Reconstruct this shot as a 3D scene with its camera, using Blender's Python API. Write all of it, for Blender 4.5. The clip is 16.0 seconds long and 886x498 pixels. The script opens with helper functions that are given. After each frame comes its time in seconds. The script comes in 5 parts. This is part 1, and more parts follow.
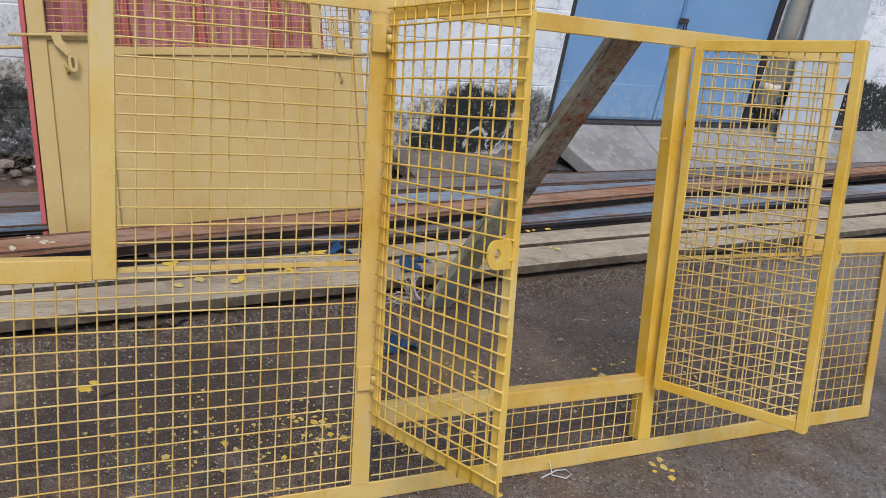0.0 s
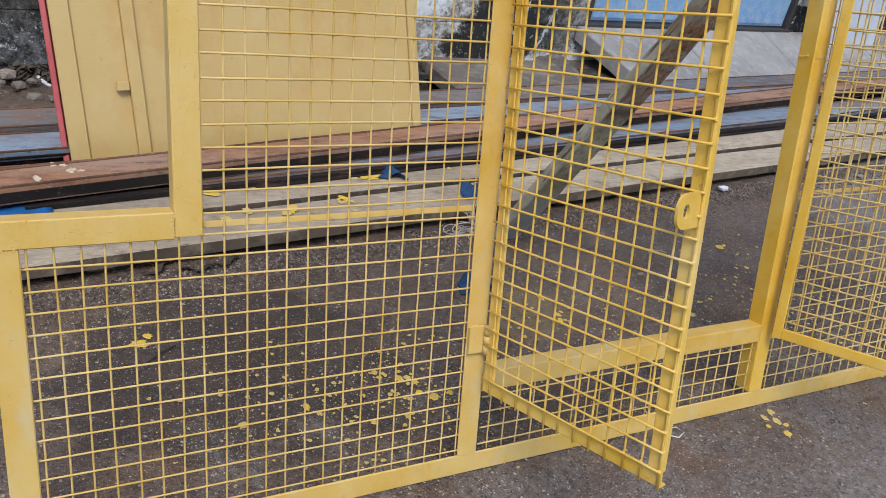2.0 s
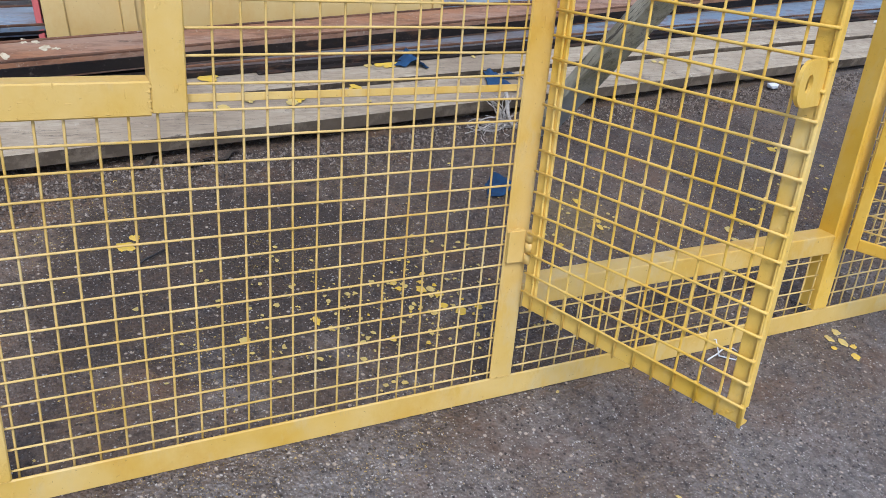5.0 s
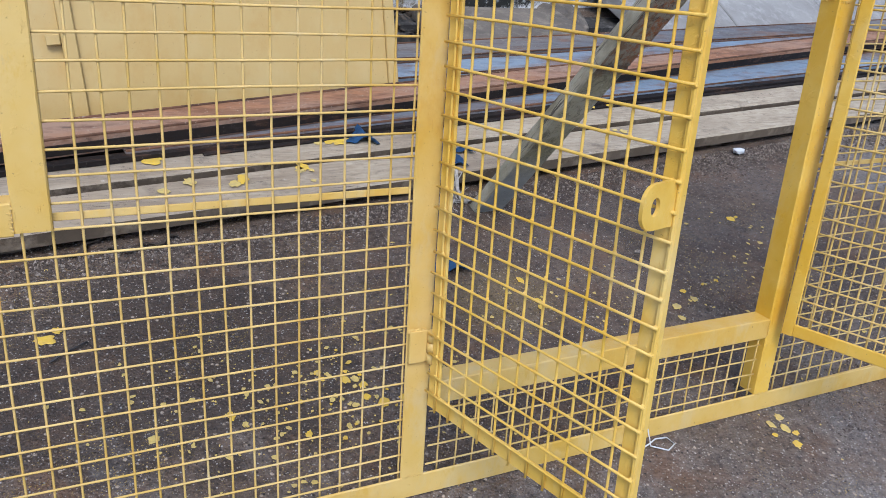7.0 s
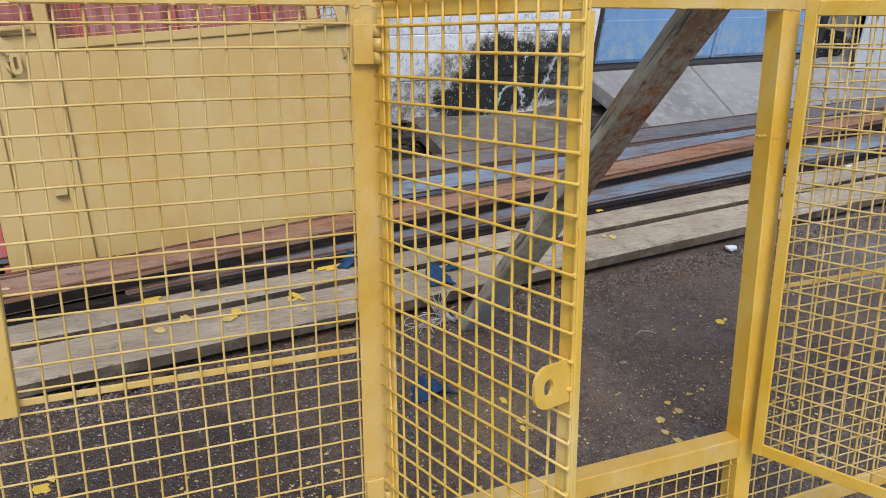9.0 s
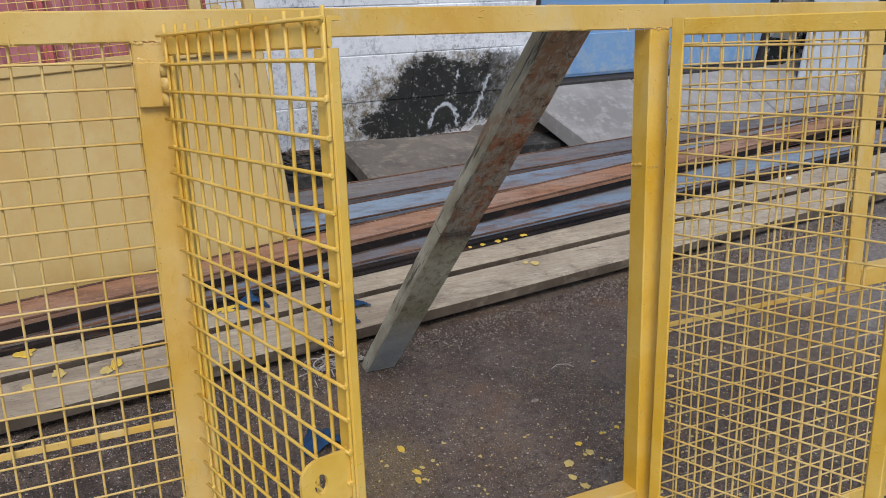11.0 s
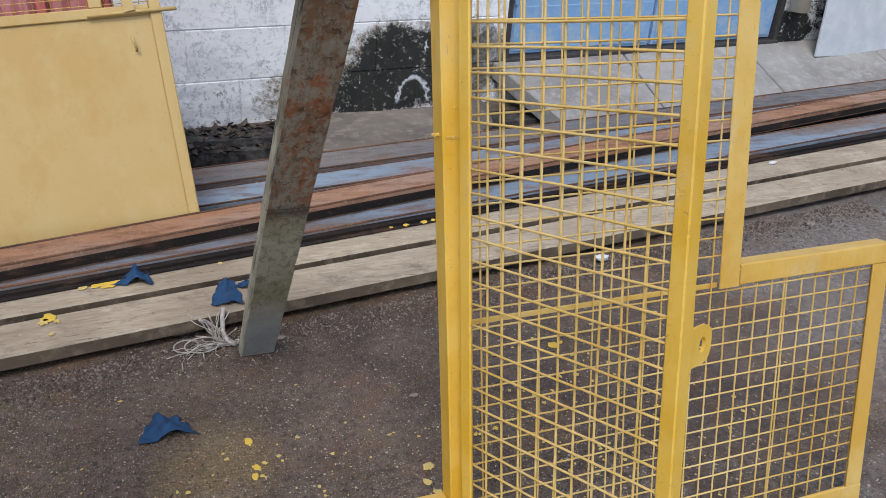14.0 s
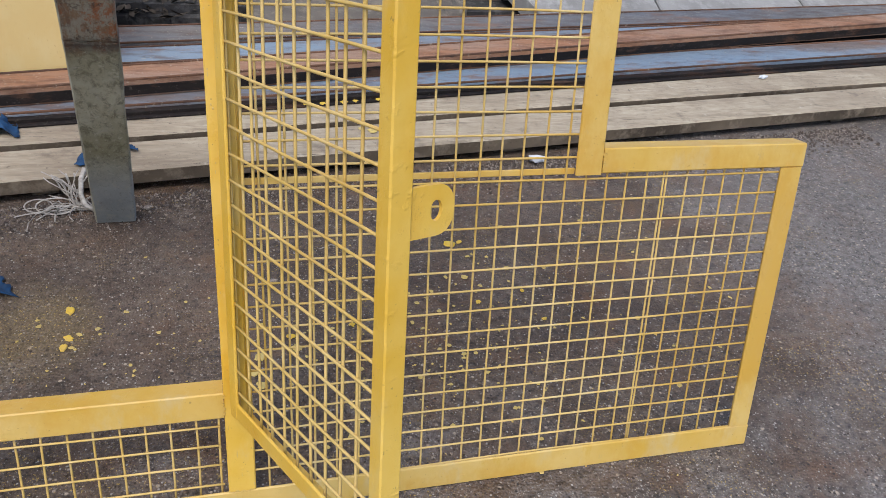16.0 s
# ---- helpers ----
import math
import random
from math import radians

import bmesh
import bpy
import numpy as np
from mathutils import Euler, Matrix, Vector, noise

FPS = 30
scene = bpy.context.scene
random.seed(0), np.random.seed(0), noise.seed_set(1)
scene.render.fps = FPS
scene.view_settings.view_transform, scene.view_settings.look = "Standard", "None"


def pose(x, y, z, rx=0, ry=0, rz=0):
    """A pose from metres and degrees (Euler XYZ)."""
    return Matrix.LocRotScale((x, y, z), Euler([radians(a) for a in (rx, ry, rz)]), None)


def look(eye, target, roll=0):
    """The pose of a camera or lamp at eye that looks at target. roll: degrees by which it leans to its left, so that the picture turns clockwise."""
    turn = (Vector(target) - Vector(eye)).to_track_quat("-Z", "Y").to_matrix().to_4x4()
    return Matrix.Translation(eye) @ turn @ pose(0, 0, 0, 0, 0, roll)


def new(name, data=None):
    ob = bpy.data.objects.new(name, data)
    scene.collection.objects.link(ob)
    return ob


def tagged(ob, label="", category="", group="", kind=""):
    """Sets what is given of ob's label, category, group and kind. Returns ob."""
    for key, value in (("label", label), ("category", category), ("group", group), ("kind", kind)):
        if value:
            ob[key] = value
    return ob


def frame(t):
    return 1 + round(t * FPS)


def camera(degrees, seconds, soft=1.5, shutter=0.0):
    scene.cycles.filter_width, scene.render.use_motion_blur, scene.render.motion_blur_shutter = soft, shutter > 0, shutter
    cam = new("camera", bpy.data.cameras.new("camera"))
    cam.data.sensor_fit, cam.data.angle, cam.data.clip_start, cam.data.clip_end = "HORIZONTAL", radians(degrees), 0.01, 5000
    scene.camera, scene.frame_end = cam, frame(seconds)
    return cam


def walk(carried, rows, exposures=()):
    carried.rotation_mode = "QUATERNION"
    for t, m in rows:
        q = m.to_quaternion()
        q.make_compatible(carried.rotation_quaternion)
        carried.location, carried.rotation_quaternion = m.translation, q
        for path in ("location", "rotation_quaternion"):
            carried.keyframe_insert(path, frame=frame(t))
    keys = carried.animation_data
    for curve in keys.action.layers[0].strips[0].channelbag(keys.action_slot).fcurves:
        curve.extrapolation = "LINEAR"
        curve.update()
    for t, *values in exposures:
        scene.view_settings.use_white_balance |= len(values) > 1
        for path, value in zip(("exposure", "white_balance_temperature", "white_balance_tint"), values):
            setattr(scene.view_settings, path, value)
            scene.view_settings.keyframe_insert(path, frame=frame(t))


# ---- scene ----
cam = camera(57.57, 16.0, soft=0.45)
PATH = [
    (0.0, look((-0.7395, -1.5248, 1.4828), (0.1309, 0.0928, 0.6917), 10.665)),
    (0.5, look((-0.8636, -1.3932, 1.4962), (0.0328, 0.1987, 0.6823), 11.158)),
    (1.0, look((-0.9218, -1.2869, 1.4713), (-0.0141, 0.2774, 0.6174), 11.057)),
    (1.5, look((-0.8733, -1.1846, 1.4326), (0.0343, 0.3405, 0.5105), 11.281)),
    (2.0, look((-0.8903, -1.1063, 1.3836), (0.0143, 0.3730, 0.3870), 12.034)),
    (2.5, look((-0.9785, -1.0177, 1.3208), (-0.0791, 0.4110, 0.2486), 12.902)),
    (3.0, look((-1.0376, -0.9431, 1.2135), (-0.1422, 0.4435, 0.0841), 13.326)),
    (3.2, look((-1.0367, -0.9163, 1.1938), (-0.1451, 0.4572, 0.0456), 13.462)),
    (5.5, look((-0.7630, -0.8837, 1.2145), (0.1050, 0.4751, 0.0312), 13.425)),
    (6.0, look((-0.7378, -0.8631, 1.2391), (0.1314, 0.5066, 0.0692), 13.248)),
    (6.5, look((-0.6823, -0.8746, 1.2789), (0.1823, 0.5200, 0.1354), 12.471)),
    (7.0, look((-0.5987, -0.9114, 1.3163), (0.2410, 0.5288, 0.2113), 11.520)),
    (7.5, look((-0.5390, -0.9399, 1.3849), (0.2734, 0.5514, 0.3285), 10.336)),
    (8.0, look((-0.4923, -0.9757, 1.4476), (0.3017, 0.5527, 0.4310), 8.694)),
    (10.3, look((-0.3664, -0.9425, 1.5320), (0.3988, 0.6508, 0.5962), 5.100)),
    (10.5, look((-0.3175, -0.9302, 1.5295), (0.4653, 0.6558, 0.5959), 4.914)),
    (11.0, look((-0.1487, -0.9312, 1.5270), (0.6538, 0.6466, 0.5960), 5.080)),
    (11.5, look((-0.0530, -0.9289, 1.5251), (0.7510, 0.6473, 0.5927), 5.266)),
    (12.0, look((0.0261, -0.8532, 1.5134), (0.8293, 0.7240, 0.5820), 5.356)),
    (12.5, look((0.1045, -0.8093, 1.5151), (0.8844, 0.7779, 0.5809), 5.359)),
    (13.0, look((0.2009, -0.8384, 1.5132), (0.9395, 0.7644, 0.5723), 5.304)),
    (13.5, look((0.3038, -0.9117, 1.5168), (0.9962, 0.7020, 0.5594), 4.853)),
    (14.0, look((0.4170, -0.9766, 1.4734), (1.0664, 0.6391, 0.4896), 4.346)),
    (14.5, look((0.5086, -0.9203, 1.4289), (1.1514, 0.6616, 0.3877), 4.812)),
    (15.0, look((0.6075, -0.8773, 1.3671), (1.2419, 0.6860, 0.2931), 6.513)),
    (15.5, look((0.7531, -0.9121, 1.3320), (1.3425, 0.6499, 0.2307), 7.685)),
    (16.0, look((0.9032, -0.9459, 1.2859), (1.4360, 0.5974, 0.1308), 7.969)),
]
walk(cam, PATH, [(0.0, 0.19, 6350, 10), (1.5, 0.27, 6250, 10), (3.0, 0.41, 6050, 10), (6.5, 0.50, 5750, 10), (8.0, 0.37, 6050, 10), (10.5, 0.16, 6350, 10), (11.5, 0.14, 6350, 10), (12.5, 0.22, 6300, 10), (13.5, 0.28, 6300, 10), (15.0, 0.36, 6350, 10), (16.0, 0.42, 6250, 10)])

# ---- world and light ----
world = bpy.data.worlds.new("overcast_sky")
scene.world = world
world.use_nodes = True
wn = world.node_tree.nodes
sky = wn.new("ShaderNodeTexSky")
sky.sky_type, sky.sun_disc = "NISHITA", False
sky.sun_elevation, sky.sun_rotation = radians(58), radians(200)
sky.air_density, sky.dust_density, sky.ozone_density = 1.0, 2.0, 1.5
wn["Background"].inputs["Strength"].default_value = 0.14
world.node_tree.links.new(sky.outputs["Color"], wn["Background"].inputs["Color"])

sun_data = bpy.data.lights.new("sun", "SUN")
sun_data.energy, sun_data.angle, sun_data.color = 1.8, radians(25), (1.0, 0.965, 0.91)
sun = new("sun", sun_data)
sun.matrix_world = look((-1.3, -2.2, 6.0), (0.6, 0.9, 0.0))


# ---- materials ----
class Mat:
    """A small builder of node materials."""

    def __init__(self, name, rough=0.6, metal=0.0, spec=0.5):
        self.mat = bpy.data.materials.new(name)
        self.mat.use_nodes = True
        self.t = self.mat.node_tree
        self.bsdf = self.t.nodes["Principled BSDF"]
        self.bsdf.inputs["Roughness"].default_value = rough
        self.bsdf.inputs["Metallic"].default_value = metal
        self.bsdf.inputs["Specular IOR Level"].default_value = spec
        self.coord = self.t.nodes.new("ShaderNodeNewGeometry").outputs["Position"]

    def node(self, kind, **inputs):
        n = self.t.nodes.new(kind)
        for key, value in inputs.items():
            self.put(n.inputs[key.replace("_", " ")], value)
        return n

    def put(self, socket, value):
        if isinstance(value, bpy.types.NodeSocket):
            self.t.links.new(value, socket)
        else:
            socket.default_value = value

    def local(self):
        self.coord = self.t.nodes.new("ShaderNodeTexCoord").outputs["Object"]
        return self

    def noise(self, scale, detail=6.0, rough=0.55, stretch=None, offset=(0, 0, 0), warp=0.0):
        c = self.coord
        if stretch:
            m = self.node("ShaderNodeMapping", Vector=c, Scale=stretch, Location=offset)
            c = m.outputs["Vector"]
        n = self.node("ShaderNodeTexNoise", Vector=c, Scale=scale, Detail=detail, Roughness=rough, Distortion=warp)
        return n.outputs["Fac"]

    def cells(self, scale, feature="F1"):
        n = self.node("ShaderNodeTexVoronoi", Vector=self.coord, Scale=scale)
        n.feature = feature
        return n

    def ramp(self, fac, *stops):
        r = self.node("ShaderNodeValToRGB", Fac=fac)
        els = r.color_ramp.elements
        while len(els) < len(stops):
            els.new(0.5)
        for e, (p, c) in zip(els, stops):
            e.position = p
            e.color = (*c, 1) if isinstance(c, tuple) else (c, c, c, 1)
        return r.outputs["Color"]

    def mix(self, fac, a, b, mode="MIX"):
        n = self.t.nodes.new("ShaderNodeMix")
        n.data_type, n.blend_type = "RGBA", mode
        self.put(n.inputs[0], fac)
        for s, v in ((n.inputs[6], a), (n.inputs[7], b)):
            self.put(s, (*v, 1) if isinstance(v, tuple) and len(v) == 3 else v)
        return n.outputs[2]

    def math(self, op, a, b=0.0, c=0.0):
        n = self.t.nodes.new("ShaderNodeMath")
        n.operation = op
        for s, v in zip(n.inputs, (a, b, c)):
            self.put(s, v)
        return n.outputs[0]

    def axis(self, which):
        n = self.node("ShaderNodeSeparateXYZ", Vector=self.coord)
        return n.outputs[which]

    def random(self):
        return self.t.nodes.new("ShaderNodeObjectInfo").outputs["Random"]

    def color(self, v):
        self.put(self.bsdf.inputs["Base Color"], (*v, 1) if isinstance(v, tuple) else v)
        return self

    def rough(self, v):
        self.put(self.bsdf.inputs["Roughness"], v)
        return self

    def bump(self, height, strength=0.3, distance=0.002):
        b = self.node("ShaderNodeBump", Height=height, Strength=strength, Distance=distance)
        self.put(self.bsdf.inputs["Normal"], b.outputs["Normal"])
        return self


def paint_yellow(name, base, deep, pale, relief=0.5):
    """Brushed gloss enamel on steel, thick and uneven, with dull grey rubs."""
    m = Mat(name, 0.42)
    broad = m.noise(5.0, 4, 0.6)
    c = m.mix(m.ramp(broad, (0.38, 0.0), (0.68, 1.0)), base, deep)
    rub = m.noise(9.0, 6, 0.65, stretch=(1.0, 1.0, 0.35), offset=(3.1, 0.4, 2.0))
    c = m.mix(m.ramp(rub, (0.54, 0.0), (0.70, 0.8)), c, pale)
    thick = m.noise(2.2, 7, 0.7, stretch=(1.0, 1.0, 0.6), offset=(1.7, 2.9, 0.6))
    c = m.mix(m.ramp(thick, (0.52, 0.0), (0.62, 0.75)), c, tuple(v * k for v, k in zip(deep, (0.94, 0.86, 0.7))))
    thin = m.noise(26.0, 6, 0.7, stretch=(1.0, 1.0, 0.4), offset=(0.3, 5.0, 1.0))
    c = m.mix(m.ramp(thin, (0.60, 0.0), (0.70, 0.6)), c, deep)
    chips = m.noise(120.0, 3, 0.6)
    c = m.mix(m.ramp(chips, (0.68, 0.0), (0.74, 0.55)), c, (0.20, 0.13, 0.04))
    scuff = m.noise(42.0, 6, 0.75, stretch=(1.0, 1.0, 0.3), offset=(8.2, 1.1, 4.0))
    c = m.mix(m.ramp(scuff, (0.62, 0.0), (0.70, 0.25)), c, (0.38, 0.30, 0.16))
    m.color(c)
    m.rough(m.ramp(m.noise(14.0, 4), (0.3, 0.34), (0.7, 0.58)))
    h = m.math("ADD", m.noise(24.0, 7, 0.6, warp=0.8), m.math("MULTIPLY", m.ramp(m.noise(55.0, 4, 0.6), (0.56, 0.0), (0.66, 1.0)), 0.35))
    m.bump(h, relief, 0.003)
    return m.mat


YELLOW = paint_yellow("yellow_enamel", (0.63, 0.44, 0.145), (0.565, 0.345, 0.05), (0.56, 0.455, 0.25), 0.36)
YELLOW_GATE = paint_yellow("yellow_enamel_gate", (0.72, 0.475, 0.095), (0.64, 0.365, 0.025), (0.64, 0.475, 0.18), 0.5)
YELLOW_FRESH = paint_yellow("fresh_yellow_enamel", (0.73, 0.488, 0.11), (0.65, 0.385, 0.032), (0.68, 0.51, 0.20), 0.5)
YELLOW_WIRE = paint_yellow("yellow_enamel_wire", (0.67, 0.475, 0.175), (0.54, 0.345, 0.07), (0.60, 0.48, 0.25))
TAN = paint_yellow("tan_enamel", (0.50, 0.355, 0.135), (0.485, 0.335, 0.12), (0.51, 0.375, 0.16), 0.12)


def make_red():
    m = Mat("red_oxide", 0.5)
    c = m.mix(m.ramp(m.noise(6.0, 4), (0.35, 0.0), (0.7, 1.0)), (0.46, 0.10, 0.10), (0.36, 0.05, 0.05))
    return m.color(c).bump(m.noise(80.0, 3), 0.2).mat


def make_rose():
    m = Mat("rose_primer", 0.6)
    c = m.mix(m.ramp(m.noise(9.0, 4), (0.35, 0.0), (0.7, 1.0)), (0.48, 0.20, 0.22), (0.38, 0.11, 0.12))
    return m.color(c).bump(m.noise(80.0, 3), 0.2).mat


def make_ground():
    """Oil-dark asphalt: smooth brown-black binder, scattered pale chips, more pale grit in front and to the far side.
    """
    m = Mat("oily_asphalt", 0.7)
    x, y = m.axis(0), m.axis(1)
    broad, mid = m.noise(1.3, 5, 0.6), m.noise(7.0, 6, 0.65)
    fine = m.noise(48.0, 5, 0.7)
    c = m.mix(m.ramp(broad, (0.36, 0.0), (0.62, 1.0)), (0.062, 0.041, 0.029), (0.120, 0.084, 0.061))
    c = m.mix(m.ramp(mid, (0.44, 0.0), (0.66, 0.8)), c, (0.142, 0.104, 0.078))
    c = m.mix(m.ramp(fine, (0.36, 0.8), (0.50, 0.0)), c, (0.026, 0.019, 0.016))
    c = m.mix(m.ramp(fine, (0.56, 0.0), (0.70, 0.55)), c, (0.19, 0.16, 0.14))
    rust = m.noise(4.0, 6, 0.7, stretch=(1, 1, 1), offset=(7, 1, 0))
    c = m.mix(m.ramp(rust, (0.53, 0.0), (0.66, 0.75)), c, (0.140, 0.074, 0.040))
    c = m.mix(m.ramp(m.noise(19.0, 6, 0.75), (0.58, 0.0), (0.66, 0.5)), c, (0.165, 0.100, 0.060))
    # a broad darker patch with a ragged edge, behind the left panel
    sx = m.math("DIVIDE", m.math("ADD", x, 0.45), 0.75)
    sy = m.math("DIVIDE", m.math("SUBTRACT", y, 0.50), 0.55)
    dark_patch = m.math("ADD", m.math("ADD", m.math("MULTIPLY", sx, sx), m.math("MULTIPLY", sy, sy)), m.math("MULTIPLY", mid, 1.2))
    c = m.mix(m.ramp(dark_patch, (0.9, 0.68), (1.7, 0.0)), c, (0.036, 0.026, 0.021))
    # how much pale grit lies bare: more in front of the fence and off to the far side
    bare = m.math("ADD", m.math("MULTIPLY", y, -0.55), m.math("MULTIPLY", m.noise(3.0, 5, 0.65, stretch=(1, 1, 1), offset=(2, 5, 0)), 1.6))
    far = m.math("ADD", m.math("MULTIPLY", m.math("SUBTRACT", x, 1.80), 0.85), m.math("MULTIPLY", mid, 0.7))
    bare = m.ramp(m.math("MAXIMUM", bare, far), (0.70, 0.0), (1.25, 1.0))
    bare = m.math("MULTIPLY", bare, m.ramp(m.noise(0.9, 6, 0.7, stretch=(1, 1, 1), offset=(5, 8, 0)), (0.30, 0.35), (0.62, 1.0)))
    c = m.mix(m.math("MULTIPLY", bare, 0.62), c, m.mix(m.ramp(fine, (0.38, 0.0), (0.62, 1.0)), (0.105, 0.100, 0.098), (0.265, 0.255, 0.25)))

    def chips(scale, rare, common, colour, c):
        jig = m.node("ShaderNodeTexNoise", Vector=m.coord, Scale=scale * 1.1, Detail=2.0).outputs["Color"]
        v = m.node("ShaderNodeTexVoronoi", Scale=scale, Vector=m.mix(0.0035, m.coord, jig, "ADD"))
        body = m.ramp(v.outputs["Distance"], (0.26, 1.0), (0.46, 0.0))
        pick = m.node("ShaderNodeSeparateColor", Color=v.outputs["Color"]).outputs[0]
        level = m.math("ADD", rare, m.math("MULTIPLY", bare, common))
        on = m.math("LESS_THAN", pick, level)
        return m.mix(m.math("MULTIPLY", body, on), c, colour)

    c = chips(260.0, 0.10, 0.22, (0.31, 0.285, 0.255), c)
    c = chips(170.0, 0.040, 0.11, (0.40, 0.375, 0.345), c)
    c = chips(95.0, 0.022, 0.08, (0.40, 0.33, 0.26), c)
    c = chips(120.0, 0.07, 0.03, (0.028, 0.021, 0.018), c)
    rusty = m.math("MULTIPLY", m.ramp(m.noise(1.7, 8, 0.75, stretch=(1, 1, 1), offset=(3, 4, 0)), (0.52, 0.0), (0.64, 0.55)), m.ramp(m.noise(31.0, 5, 0.75), (0.40, 0.2), (0.60, 1.0)))
    c = m.mix(rusty, c, (0.165, 0.098, 0.058))
    over = m.noise(210.0, 2, 0.6)
    near_work = m.ramp(m.noise(3.4, 4, 0.6, stretch=(1, 1, 1), offset=(1.3, 9.1, 0)), (0.46, 0.0), (0.62, 0.9))
    px, py = m.math("DIVIDE", m.math("SUBTRACT", x, 0.48), 0.24), m.math("DIVIDE", m.math("SUBTRACT", y, 0.56), 0.26)
    drift = m.math("ADD", m.math("ADD", m.math("MULTIPLY", px, px), m.math("MULTIPLY", py, py)), mid)
    drift = m.ramp(drift, (0.6, 1.0), (1.6, 0.0))
    near_work = m.math("MAXIMUM", near_work, drift)
    c = m.mix(m.math("MULTIPLY", drift, 0.28), c, (0.26, 0.185, 0.07))
    c = m.mix(m.math("MULTIPLY", m.ramp(over, (0.62, 0.0), (0.68, 1.0)), near_work), c, (0.44, 0.31, 0.09))
    m.color(c)
    m.rough(m.ramp(m.noise(3.0, 5), (0.35, 0.40), (0.65, 0.8)))
    h = m.math("ADD", m.math("MULTIPLY", fine, 1.0), m.math("MULTIPLY", m.cells(150.0).outputs["Distance"], -0.5))
    m.bump(h, 0.9, 0.008)
    return m.mat


def make_wood():
    m = Mat("weathered_plank", 0.8)
    grain = m.noise(7.0, 7, 0.6, stretch=(1.6, 9.0, 9.0), warp=1.2)
    broad = m.noise(2.5, 5, 0.6)
    c = m.ramp(grain, (0.25, (0.255, 0.203, 0.142)), (0.50, (0.390, 0.322, 0.232)), (0.75, (0.500, 0.428, 0.322)))
    c = m.mix(m.ramp(m.noise(16.0, 6, 0.7, stretch=(0.8, 7.0, 7.0), offset=(4, 4, 0)), (0.58, 0.0), (0.66, 0.5)), c, (0.17, 0.13, 0.095))
    c = m.mix(m.ramp(broad, (0.42, 0.0), (0.66, 0.75)), c, (0.27, 0.212, 0.150))
    grime = m.noise(11.0, 6, 0.7)
    c = m.mix(m.ramp(grime, (0.56, 0.0), (0.72, 0.7)), c, (0.12, 0.095, 0.075))
    c = m.mix(m.ramp(m.noise(42.0, 6, 0.8), (0.60, 0.0), (0.67, 0.7)), c, (0.08, 0.062, 0.048))
    streak = m.noise(3.2, 7, 0.75, stretch=(0.5, 3.2, 3.2), offset=(2.4, 6.1, 0))
    c = m.mix(m.ramp(streak, (0.52, 0.0), (0.64, 0.5)), c, (0.175, 0.130, 0.090))
    c = m.mix(m.ramp(m.noise(13.0, 8, 0.8, stretch=(0.3, 6.0, 6.0), offset=(7, 1, 0), warp=0.5), (0.60, 0.0), (0.63, 0.8)), c, (0.060, 0.045, 0.035))
    pale = m.noise(23.0, 5, 0.65)
    c = m.mix(m.ramp(pale, (0.66, 0.0), (0.74, 0.6)), c, (0.56, 0.51, 0.42))
    m.color(c)
    m.bump(m.math("ADD", grain, m.math("MULTIPLY", m.noise(90.0, 3), 0.4)), 0.5, 0.003)
    return m.mat


def steel(name, base, second, third, amount=0.5, rough=0.5, spec=0.5, fleck=0.7):
    m = Mat(name, rough, spec=spec)
    a = m.noise(3.0, 6, 0.65, stretch=(0.35, 1.6, 1.6))
    b = m.noise(16.0, 6, 0.7, stretch=(0.4, 1.5, 1.5))
    c = m.mix(m.ramp(a, (0.42, 0.0), (0.60, 1.0)), base, second)
    c = m.mix(m.ramp(b, (0.56 - 0.1 * amount, 0.0), (0.72, 0.85)), c, third)
    c = m.mix(m.ramp(m.noise(5.0, 7, 0.75, stretch=(0.5, 2.0, 2.0), offset=(9, 3, 0)), (0.55, 0.0), (0.61, 0.75 * amount + 0.2)), c, (0.19, 0.095, 0.055))
    c = m.mix(m.ramp(m.noise(64.0, 6, 0.8), (0.59, 0.0), (0.65, fleck)), c, (0.42, 0.36, 0.28))
    c = m.mix(m.ramp(m.noise(30.0, 6, 0.75, stretch=(0.5, 1.4, 1.4)), (0.30, 0.7), (0.42, 0.0)), c, (0.05, 0.04, 0.036))
    m.color(c)
    m.rough(m.ramp(b, (0.35, rough - 0.12), (0.7, rough + 0.25)))
    m.bump(m.math("ADD", b, m.math("MULTIPLY", m.noise(150.0, 3), 0.5)), 0.35, 0.002)
    return m.mat


